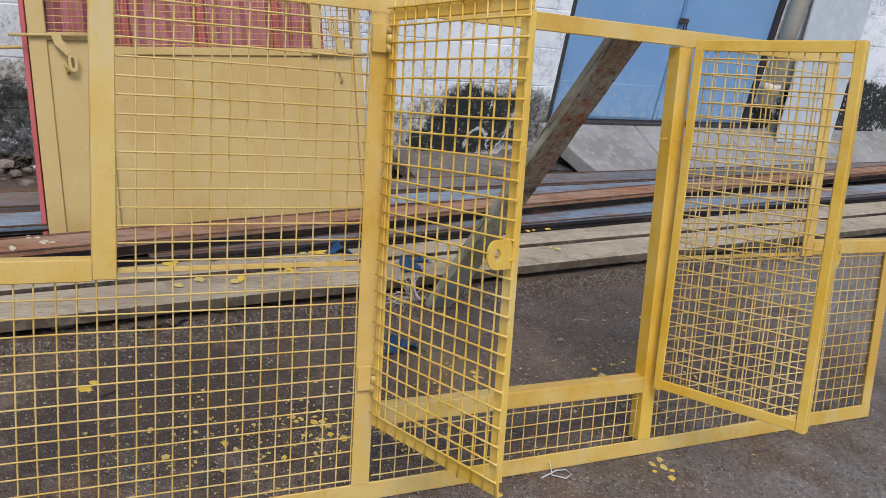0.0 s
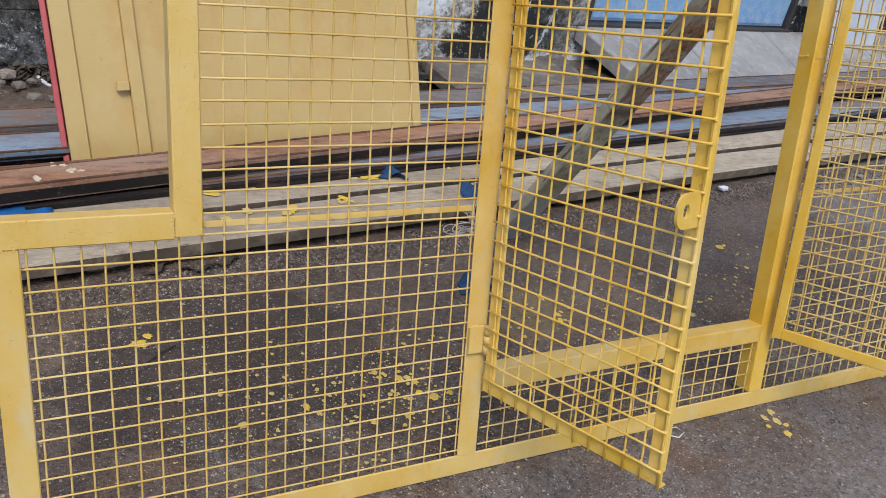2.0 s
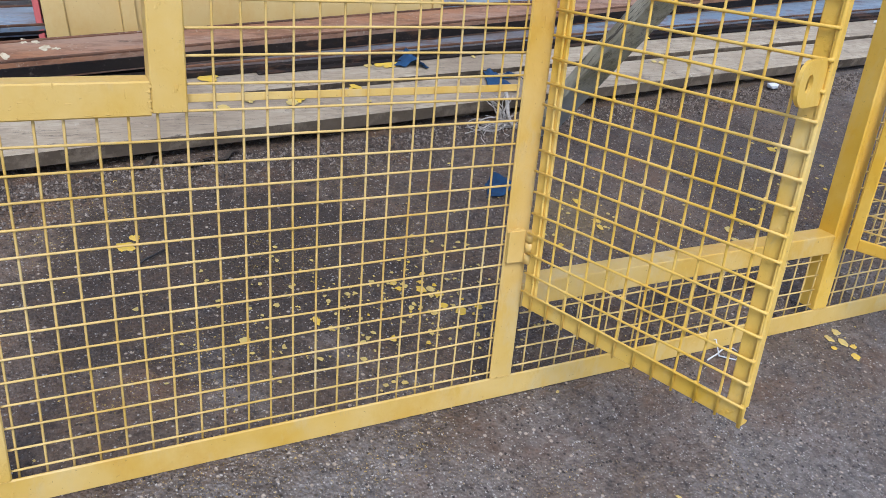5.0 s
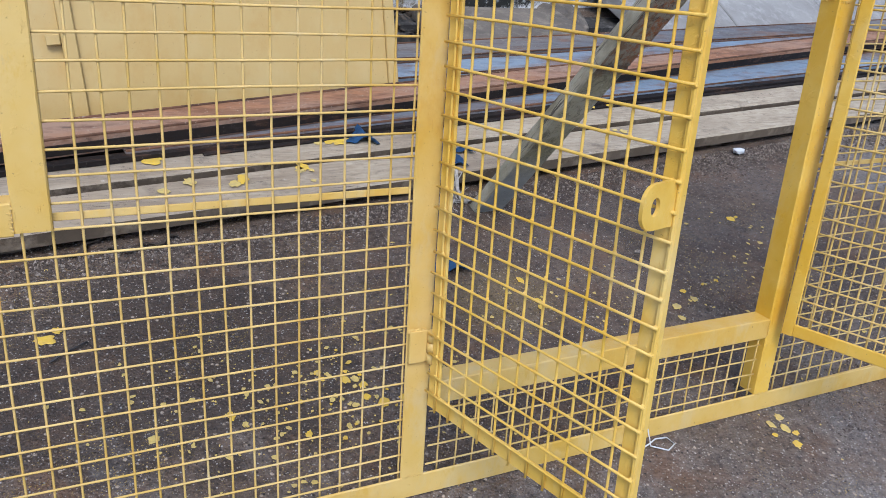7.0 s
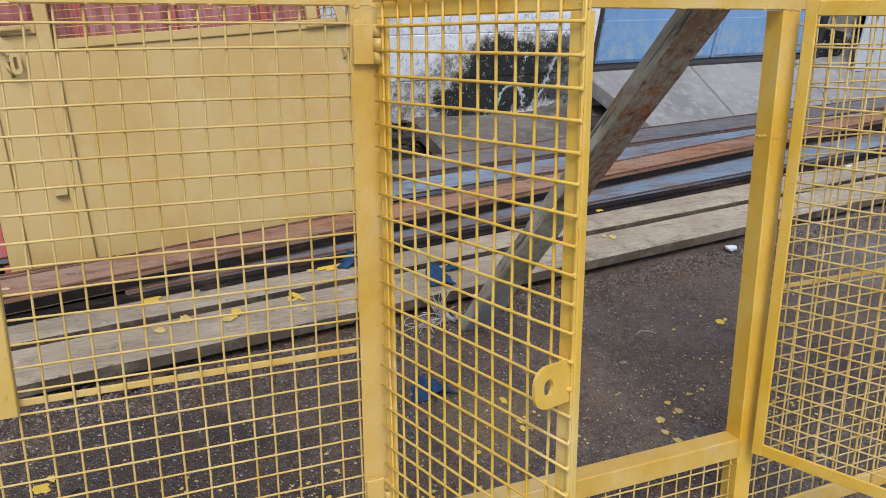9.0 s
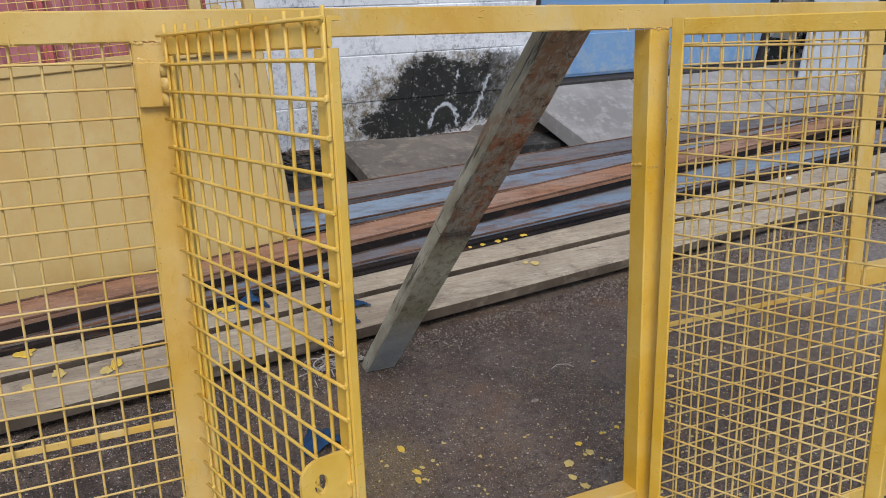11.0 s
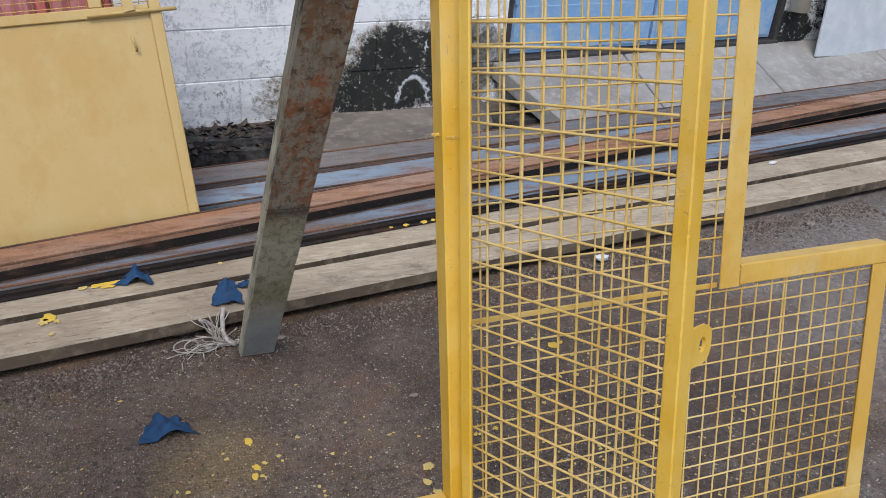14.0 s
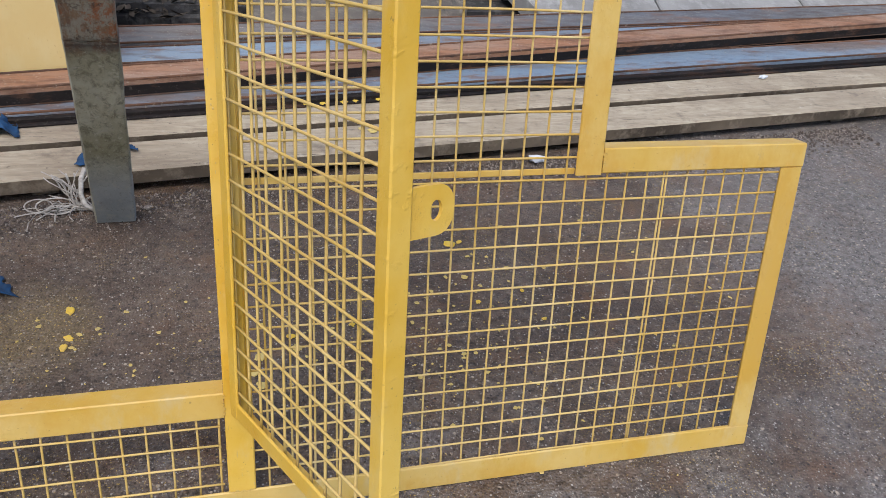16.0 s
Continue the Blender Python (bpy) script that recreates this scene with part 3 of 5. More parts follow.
def build_wall():
    """Blockwork wall with a double door opening; local x runs along the wall, local y into it."""
    base = empty("wall_north", pose(2.30, wall_y(2.30), 0, 0, 0, WALL_TURN), "white-washed blockwork wall with flaking paint and black mould", "wall")
    tagged(base, kind="structure")
    course, length, gap = 0.245, 0.46, 0.004
    d0, d1, dz0, dz1 = 0.0, 1.93, 0.235, 2.44
    core = bmesh.new()
    box(core, (-9, 0.006, -0.35), (d0 - 0.03, 0.22, 4.0))
    box(core, (d1 + 0.03, 0.006, -0.35), (9, 0.22, 4.0))
    box(core, (d0 - 0.03, 0.006, -0.35), (d1 + 0.03, 0.22, dz0 - 0.01))
    box(core, (d0 - 0.03, 0.006, dz1 + 0.03), (d1 + 0.03, 0.22, 4.0))
    part("mortar_core", core, WALL, base)
    shapes = {}
    r = random.Random(3)
    for k in range(-1, 12):
        z0 = -0.022 + course * k
        shift = (k % 2) * length / 2
        for i in range(-9, 15):
            x0, x1 = i * length + shift - 0.08, (i + 1) * length + shift - 0.08
            spans = [(x0, x1)]
            if z0 + course > dz0 and z0 < dz1:
                spans = [(a, min(b, d0 - 0.035)) for a, b in spans if a < d0 - 0.06] + [(max(a, d1 + 0.035), b) for a, b in spans if b > d1 + 0.06]
            for a, b in spans:
                w = round(b - a - gap, 3)
                if w < 0.05:
                    continue
                if w not in shapes:
                    bm = bmesh.new()
                    box(bm, (0, 0, 0), (w, 0.05, course - gap), 0.003)
                    me = bpy.data.meshes.new("block")
                    bm.to_mesh(me)
                    bm.free()
                    me.materials.append(WALL)
                    shapes[w] = me
                ob = new("block", shapes[w])
                ob.parent = base
                ob.matrix_basis = pose(a, r.uniform(-0.002, 0.003), z0, r.uniform(-0.2, 0.2), 0, r.uniform(-0.15, 0.15))
    return base


wall = build_wall()


def build_door():
    base = empty("door_1", pose(2.30, wall_y(2.30), 0.235, 0, 0, WALL_TURN), "closed blue steel double door with scuffed lower panels", "door")
    tagged(base, kind="structure")
    for k in range(2):
        x0 = 0.012 + k * 0.965
        leaf = part("door_leaf", box_bm((x0, 0.035, 0.012), (x0 + 0.945, 0.075, 2.18), 0.004), BLUE, base)
        part("kick_plate", box_bm((x0 + 0.02, 0.029, 0.03), (x0 + 0.925, 0.0345, 0.27), 0.002), BLUE, leaf, "blue kick plate with worn paint")
        part("stile", box_bm((x0 + 0.005, 0.022, 0.28), (x0 + 0.03, 0.0345, 2.17), 0.003), BLUE, leaf)
    part("hasp", box_bm((0.94, 0.012, 0.72), (1.03, 0.021, 0.76), 0.003), DARK, base, "dark iron hasp")
    lock = bmesh.new()
    box(lock, (0.972, -0.012, 0.63), (1.012, 0.011, 0.69), 0.005)
    tube(lock, [(0.979, 0.0, 0.69), (0.979, 0.0, 0.725), (0.992, 0.0, 0.738), (1.005, 0.0, 0.725), (1.005, 0.0, 0.69)], 0.0045, 6)
    part("padlock", lock, DARK, base, "old dark padlock")
    frame_parts = (((-0.03, 0.0, 0), (0.0, 0.09, 2.22)), ((1.93, 0.0, 0), (1.96, 0.09, 2.22)), ((0.0, 0.0, 2.19), (1.93, 0.09, 2.22)))
    for lo, hi in frame_parts:
        part("door_frame", box_bm(lo, hi, 0.003), DARK, base)
    part("sill", box_bm((-0.03, -0.02, -0.02), (1.96, 0.10, 0.004), 0.004), DARK, base, "dark steel sill")
    return base


door = build_door()


def build_apron():
    """Concrete ramp slabs from the yard up to the door, with open joints."""
    cuts = [(2.42, 3.05), (3.06, 3.95), (3.96, 5.0), (5.01, 7.0), (7.02, 9.5)]
    base = empty("apron", pose(0, 0, 0), "weathered grey concrete apron slabs rising to the door", "apron")
    tagged(base, kind="structure")
    for k, (a, b) in enumerate(cuts):
        bm = bmesh.new()
        front0, front1 = 2.40 + 0.09 * (a - 2.4), 2.40 + 0.09 * (b - 2.4)
        back0, back1 = wall_y(a) - 0.005, wall_y(b) - 0.005
        a2 = a - 0.22 if k == 0 else a
        zf, zb = 0.045, 0.225
        pts = [(a, front0, zf), (b, front1, zf), (b, back1, zb), (a2, wall_y(a2) - 0.005, zb)]
        top = [bm.verts.new(p) for p in pts]
        bot = [bm.verts.new((x, y, z - 0.09 if z > 0.1 else -0.06)) for x, y, z in pts]
        bm.faces.new(top)
        bm.faces.new(bot[::-1])
        for i in range(4):
            j = (i + 1) % 4
            bm.faces.new((top[i], bot[i], bot[j], top[j]))
        bmesh.ops.recalc_face_normals(bm, faces=bm.faces)
        bmesh.ops.bevel(bm, geom=list(bm.edges), offset=0.006, segments=1, affect="EDGES")
        part("slab", bm, CONCRETE, base)
    bm = bmesh.new()
    for i in range(22):
        x = rng.uniform(1.93, 2.12)
        made = bmesh.ops.create_icosphere(bm, subdivisions=3, radius=rng.uniform(0.04, 0.10))["verts"]
        at = Vector((x, rng.uniform(2.66, wall_y(x) - 0.03), rng.uniform(-0.06, 0.0)))
        for v in made:
            v.co = v.co * (1 + 0.35 * noise.noise(v.co * 14 + at * 9)) + at
    part("rubble_bank", bm, SLAB, base, "crumbled grey mortar bank beside the drain")
    return base


apron = build_apron()


def build_drain():
    """Loose slab over the drain, with ledge and dead leaves by the wall."""
    bm = bmesh.new()
    box(bm, (1.085, 2.15, -0.035), (1.94, 2.77, 0.058), 0.012)
    bmesh.ops.subdivide_edges(bm, edges=list(bm.edges), cuts=3, use_grid_fill=True)
    for v in bm.verts:
        v.co += Vector((noise.noise(v.co * 6) * 0.012, noise.noise(v.co * 6 + Vector((3, 1, 0))) * 0.012, 0.004 * noise.noise(v.co * 9)))
    slab = part("drain_cover", bm, SLAB, None)
    tagged(slab, "chipped brown concrete slab laid over the drain", "cover slab")
    slab.matrix_world = pose(0, 0, 0, 0, 0, 0)
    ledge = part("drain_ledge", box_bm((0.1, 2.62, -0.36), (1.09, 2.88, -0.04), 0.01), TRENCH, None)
    tagged(ledge, "dark concrete ledge along the foot of the wall", "ledge", kind="structure")
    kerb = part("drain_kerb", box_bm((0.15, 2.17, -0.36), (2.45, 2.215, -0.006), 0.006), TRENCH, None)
    tagged(kerb, "dark concrete edge of the open drain", "kerb", kind="structure")
    bm = bmesh.new()
    for _ in range(2200):
        x = rng.choice((rng.uniform(0.45, 1.12), rng.uniform(-1.9, -0.6)))
        y = wall_y(x) - abs(rng.gauss(0, 0.09)) - 0.012
        z0 = -0.035 if x > 0 else -0.045
        m = Matrix.Translation((x, y, z0 + abs(rng.gauss(0, 0.022)))) @ Euler((rng.uniform(-0.7, 0.7), rng.uniform(-0.6, 0.6), rng.uniform(0, 6.3))).to_matrix().to_4x4()
        s = rng.uniform(0.010, 0.036)
        vs = [bm.verts.new(m @ Vector(p)) for p in ((-s, 0, 0), (0, -s * 0.4, 0.004), (s, 0, 0.002), (0, s * 0.4, -0.003))]
        bm.faces.new(vs)
        lo = [bm.verts.new(m @ (Vector(p) - Vector((0, 0, 0.0015)))) for p in ((-s, 0, 0), (0, -s * 0.4, 0.004), (s, 0, 0.002), (0, s * 0.4, -0.003))]
        bm.faces.new(lo[::-1])
    heap = part("dead_leaves", bm, LEAF)
    tagged(heap, "heap of dark dead leaves against the wall", "leaf litter", kind="stuff")
    bm = bmesh.new()
    for _ in range(70):
        x = rng.uniform(-2.0, -0.55)
        lump(bm, (x, rng.uniform(2.1, 2.62), rng.uniform(-0.02, 0.01)), rng.uniform(0.01, 0.035), rng, (1, 0.8, 0.6))
    rub = part("rubble", bm, SLAB)
    tagged(rub, "scattered rubble and clods on the dirt", "rubble", kind="stuff")


build_drain()


# ---- steel stock and planks ----
def stock_bar(name, x0, x1, y0, slope, width, z, face, top, label, material, end_z=None):
    """A rolled bar lying along the yard: flange on top, a web below, with rounded flange edges."""
    ang = math.atan(slope)
    c = math.cos(ang)
    length = (x1 - x0) / c
    base = empty(name, pose(x0, y0 + slope * x0, 0, 0, 0, math.degrees(ang)), label, "steel beam", "steel stock on the ground")
    w, h = width * c, z
    t = 0.011
    r = 0.004
    prof = [(r, h), (w - r, h), (w, h - r), (w, h - t), (w / 2 + 0.006, h - t - 0.003), (w / 2 + 0.006, t + 0.003), (w, t), (w, 0), (0, 0), (0, t), (w / 2 - 0.006, t + 0.003), (w / 2 - 0.006, h - t - 0.003), (0, h - t), (0, h - r)]
    if face:
        prof = [(r, h), (w - r, h), (w, h - r), (w, h - t), (0.012, h - t), (0.012, h - face), (0, h - face), (0, h - r)]
    bm = prism(bmesh.new(), prof, (0, 0, 0), (length, 0, 0), (0, 1, 0), (0, 0, 1))
    part("flange", bm, material, base)
    if face:
        for v0, v1 in ((0.0, 0.007), (w - 0.008, w)):
            part("lip", prism(bmesh.new(), [(v0, h - 0.002), (v1, h - 0.002), (v1, h + 0.003), (v1 - 0.002, h + 0.0045), (v0 + 0.002, h + 0.0045), (v0, h + 0.003)], (0.001, 0, 0), (length - 0.001, 0, 0), (0, 1, 0), (0, 0, 1)), STEEL_LIP, base, "rusty raised edge")
        # front skin and filler below carry the shade under the flange in their colour
        part("toe", box_bm((0.0, -0.004, h - face + 0.006), (length, -0.0005, h - 0.016), 0.001), STEEL_DARK_SHADE, base, "vertical face of the beam with shade in its colour")
        part("bearer", box_bm((0.01, 0.03, 0.0), (length, w - 0.02, h - t - 0.001), 0.002), STEEL_DARK_SHADE, base, "dark filler under the flange, coloured as shade")
    return base


stock_bar("steel_beam", -1.01, 7.0, 1.382, 0.19, 0.118, 0.165, 0.055, 0, "rust-brown steel channel lying on edge beside grey planks", STEEL_RUST)
stock_bar("steel_beam", -0.42, 7.0, 1.350, 0.147, 0.16, 0.108, 0.030, 0, "blue-grey steel flat bar with mill scale, beside planks", STEEL_BLUE)
stock_bar("steel_beam", -1.06, 7.0, 1.722, 0.138, 0.145, 0.088, 0.032, 0, "blue-grey steel beam with rusty edges on the ground", STEEL_BLUE)
stock_bar("steel_beam", -1.09, 7.0, 1.915, 0.130, 0.165, 0.085, 0.030, 0, "dull grey-brown steel beam on the ground", STEEL_GREY)
stock_bar("steel_beam", -1.075, -0.42, 1.520, 0.14, 0.105, 0.086, 0.034, 0, "short rusty steel beam end beside a longer beam", STEEL_RUST)
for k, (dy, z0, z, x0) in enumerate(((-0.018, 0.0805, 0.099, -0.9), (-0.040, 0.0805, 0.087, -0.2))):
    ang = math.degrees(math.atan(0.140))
    strip = part("steel_flat", box_bm((0, 0, z0), (7.5, 0.03, z), 0.0015), STEEL_DARK_SHADE, None)
    tagged(strip, "thin dark rusty steel strip lying along a plank", "steel strip", "steel stock on the ground")
    strip.matrix_world = pose(x0, 1.355 + dy + 0.147 * x0, 0, 0, 0, ang)
# added dark bar that stands in for the shade between two beams
shadow_bar = part("steel_flat", box_bm((0, 0, 0.0), (8.0, 0.05, 0.060), 0.0015), STEEL_DARK_SHADE, None)
tagged(shadow_bar, "near-black bar added as shade in the gap between two beams", "steel strip", "steel stock on the ground")
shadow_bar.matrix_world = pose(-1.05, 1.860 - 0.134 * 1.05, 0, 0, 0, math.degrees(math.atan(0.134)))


def build_plank(v, width, x0, x1, lift, z, label):
    ang = math.atan(0.122)
    length = x1 - x0
    bm = bmesh.new()
    z -= lift
    n = 60
    rings = []
    for i in range(n + 1):
        x = length * i / n
        e = [0.004 * noise.noise(Vector((x * 2.3, v * 9 + j, 0.2))) for j in range(4)]
        r = 0.005
        pts = [(0.016, 0), (width - r, 0), (width + e[0], r), (width + e[0], z - r), (width - r + e[1], z + e[2] * 0.5), (r + e[3], z + e[2] * 0.5), (e[3], z - r), (e[1] * 0.4, r)]
        rings.append([bm.verts.new((x, p, q)) for p, q in pts])
    for a, b in zip(rings, rings[1:]):
        for k in range(8):
            f = bm.faces.new((a[k], b[k], b[(k + 1) % 8], a[(k + 1) % 8]))
            # side and bottom faces take the darker edge material
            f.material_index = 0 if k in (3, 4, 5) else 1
    bm.faces.new(rings[0])
    bm.faces.new(rings[-1][::-1])
    bmesh.ops.recalc_face_normals(bm, faces=bm.faces)
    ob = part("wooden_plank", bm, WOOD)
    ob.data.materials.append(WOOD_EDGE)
    tagged(ob, label, "plank", "planks on the ground")
    s, c = math.sin(ang), math.cos(ang)
    ob.matrix_world = pose(x0 * c - v * s, 1.042 + x0 * s + v * c, lift, 0, 0, math.degrees(ang))
    return ob


build_plank(0.0, 0.163, -2.6, 6.5, 0.023, 0.072, "weathered grey wooden plank with paint spots on the yard floor")
build_plank(0.188, 0.165, -2.4, 6.6, 0.023, 0.079, "weathered grey wooden plank beside the steel bars")

for x in (-2.1, -0.75, 0.42, 1.85, 3.3, 4.8):
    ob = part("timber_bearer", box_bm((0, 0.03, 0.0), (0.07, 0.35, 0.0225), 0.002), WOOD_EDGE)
    tagged(ob, "dark wooden batten under the planks", "batten", "battens under the planks")
    ob.matrix_world = pose(x, 1.042 + 0.122 * x, 0.0, 0, 0, math.degrees(math.atan(0.122)))


# ---- the leaning guard fence ----
LEAN = 14.97
PITCH = 0.0405
fence = empty("guard_fence", pose(0, 0, 0, -LEAN, 0, 0), "mustard-yellow steel mesh guard fence leaning back on a prop", "fence")
X, Y, Z = Vector((1, 0, 0)), Vector((0, 1, 0)), Vector((0, 0, 1))
BAR = 0.05


def bar(name, p0, p1, a, b, wa=0.05, wb=0.045, parent=None, material=None, label=""):
    return part(name, angle_bar(p0, p1, a, b, wa, wb), material or YELLOW, parent or fence, label)


bar("bottom_rail", (-0.96, 0, 0), (1.98, 0, 0), Z, Y)
bar("end_post", (-0.96, 0, 0.0505), (-0.96, 0, 0.619), X, Y)
bar("shoulder_rail", (-0.96, 0, 0.67), (-0.6655, 0, 0.67), -Z, Y)
bar("upright", (-0.665, 0, 0.625), (-0.665, 0, 1.2505), X, Y)
bar("top_rail", (-0.665, 0, 1.297), (1.56, 0, 1.297), -Z, Y, 0.046)
bar("hinge_post", (0.0, 0, 0.0505), (0.0, 0, 1.2505), -X, Y)
bar("threshold_rail", (0.0005, 0, 0.256), (0.8945, 0, 0.256), -Z, Y, 0.05, 0.05)
bar("hinge_post", (0.895, 0, 0.0505), (0.895, 0, 1.2505), X, Y, 0.048, 0.05, material=YELLOW_GATE)
bar("upright", (1.56, 0, 0.622), (1.56, 0, 1.2505), -X, Y)
bar("shoulder_rail", (1.5605, 0, 0.67), (1.98, 0, 0.67), -Z, Y, 0.046)
bar("end_post", (1.98, 0, 0.0505), (1.98, 0, 0.6235), -X, Y, 0.046)
part("stiffener", box_bm((-0.615, 0.016, 0.634), (-0.05, 0.021, 0.646), 0.001), YELLOW, fence)
part("stiffener", box_bm((0.944, 0.016, 0.620), (1.515, 0.021, 0.631), 0.001), YELLOW, fence)

wire_rng = random.Random(11)


def wire(bm, p0, p1, r=0.0021, amp=0.0011, lift=0.0):
    """One slightly wavy mesh wire."""
    p0, p1 = Vector(p0), Vector(p1)
    n = max(2, int((p1 - p0).length / 0.06))
    seed = wire_rng.uniform(0, 50)
    bend = wire_rng.uniform(-1, 1) * amp * 1.6
    pts = []
    for i in range(n + 1):
        s = i / n
        p = p0.lerp(p1, s)
        w = noise.noise(Vector((seed, s * 3.0 * (p1 - p0).length + 1, 0.5))) * amp * 2 + bend * math.sin(math.pi * s)
        w2 = noise.noise(Vector((seed + 9, s * 4.0 * (p1 - p0).length + 1, 2.5))) * amp * 1.5
        side = Z if abs((p1 - p0).x) > abs((p1 - p0).z) else X
        pts.append(p + side * w + Y * (w2 + lift))
    tube(bm, pts, r, 6)


def mesh_sheet(u0, s0, ulo, uhi, slo, shi, depth, notch=None, hstep=PITCH, parent=None, r=0.0021, front=-1, label="", extra=()):
    """Welded wire mesh: verticals at u0 + k pitch, horizontals at s0 + k pitch, inside the given span; notch: (side, u, s)."""
    bm = bmesh.new()
    k = math.ceil((ulo - u0) / PITCH)
    us = list(extra)
    while u0 + k * PITCH <= uhi:
        us.append(u0 + k * PITCH)
        k += 1
    for u in us:
        top = shi
        if notch and ((notch[0] < 0 and u < notch[1]) or (notch[0] > 0 and u > notch[1])):
            top = notch[2]
        wire(bm, (u + wire_rng.uniform(-0.001, 0.001), depth, slo), (u + wire_rng.uniform(-0.001, 0.001), depth, top + wire_rng.uniform(-0.002, 0.002)), r)
    k = math.ceil((slo - s0) / hstep)
    while s0 + k * hstep <= shi:
        s = s0 + k * hstep
        a, b = ulo, uhi
        if notch and s > notch[2]:
            a, b = (notch[1], uhi) if notch[0] < 0 else (ulo, notch[1])
        wire(bm, (a + wire_rng.uniform(-0.002, 0.002), depth + front * r * 1.7, s + wire_rng.uniform(-0.001, 0.001)), (b + wire_rng.uniform(-0.002, 0.002), depth + front * r * 1.7, s + wire_rng.uniform(-0.001, 0.001)), r)
        k += 1
    return part("wire_mesh", bm, YELLOW_WIRE, parent or fence, label)


mesh_sheet(-0.900, 0.0615, -0.945, -0.012, 0.015, 1.285, 0.0125, (-1, -0.648, 0.655), 0.0401, front=-1)
mesh_sheet(0.034, 0.066, 0.008, 0.888, 0.015, 0.236, 0.0125, None, 0.0405, front=-1)
mesh_sheet(1.334, 0.046, 0.910, 1.968, 0.015, 1.285, 0.0125, (1, 1.543, 0.655), 0.0405, front=-1, extra=(1.6925,))


def weld_bead(parent, p, q, r, material=YELLOW, n=12):
    """A lumpy weld seam from p to q."""
    bm = bmesh.new()
    p, q = Vector(p), Vector(q)
    for i in range(n):
        lump(bm, p.lerp(q, (i + wire_rng.uniform(-0.4, 0.4)) / max(1, n - 1)) + Vector((wire_rng.uniform(-1, 1), 0, wire_rng.uniform(-1, 1))) * r * 0.9, r * wire_rng.uniform(0.4, 1.4), wire_rng, (1.3, 0.3, 1.1))
    return part("weld", bm, material, parent)


for p, q in (((-0.667, -0.001, 0.63), (-0.667, -0.001, 0.668)), ((-0.955, -0.001, 0.0505), (-0.915, -0.001, 0.0505)), ((-0.955, -0.001, 0.6195), (-0.915, -0.001, 0.6195)),
             ((1.5605, -0.001, 0.63), (1.5605, -0.001, 0.665)), ((0.90, -0.001, 1.2508), (0.938, -0.001, 1.2508)), ((-0.045, -0.001, 1.2508), (-0.005, -0.001, 1.2508)),
             ((0.8945, -0.001, 0.215), (0.8945, -0.001, 0.25)), ((0.893, 0.01, 0.985), (0.893, 0.045, 0.985)), ((0.9, -0.001, 0.983), (0.925, -0.001, 0.983)),
             ((-0.66, -0.001, 1.2508), (-0.62, -0.001, 1.2508)), ((-0.048, -0.001, 0.0508), (-0.004, -0.001, 0.0508)), ((0.90, -0.001, 0.0508), (0.94, -0.001, 0.0508))):
    weld_bead(fence, p, q, 0.0022)


def paint_lumps():
    """Runs, drips and brush lumps of thick enamel along the bars."""
    bm = bmesh.new()
    r = random.Random(77)
    for u0, u1, s0, s1, n in ((-0.66, 1.555, 1.252, 1.296, 110), (-0.955, 1.97, 0.003, 0.048, 60), (-0.048, -0.002, 0.06, 1.24, 60), (0.90, 0.94, 0.06, 1.24, 40),
                              (-0.662, -0.618, 0.63, 1.24, 30), (1.517, 1.557, 0.64, 1.24, 30), (-0.955, -0.67, 0.625, 0.668, 14), (1.565, 1.975, 0.627, 0.668, 14), (0.01, 0.88, 0.21, 0.254, 24)):
        for _ in range(n):
            u, s = r.uniform(u0, u1), r.uniform(s0, s1)
            if r.random() < 0.35:
                s = s0 if u1 - u0 > s1 - s0 else s
                u = u if u1 - u0 > s1 - s0 else r.choice((u0, u1))
            long = r.choice((1.0, 1.0, 2.2, 4.0))
            flat = (long, 0.35, 0.7) if u1 - u0 > s1 - s0 and r.random() < 0.6 else (0.7, 0.35, long)
            lump(bm, (u, -0.0003, s), r.uniform(0.0011, 0.0026), r, flat)
    tagged(part("thick_paint", bm, YELLOW, fence, "drips and lumps of thick yellow enamel"), kind="stuff")


paint_lumps()


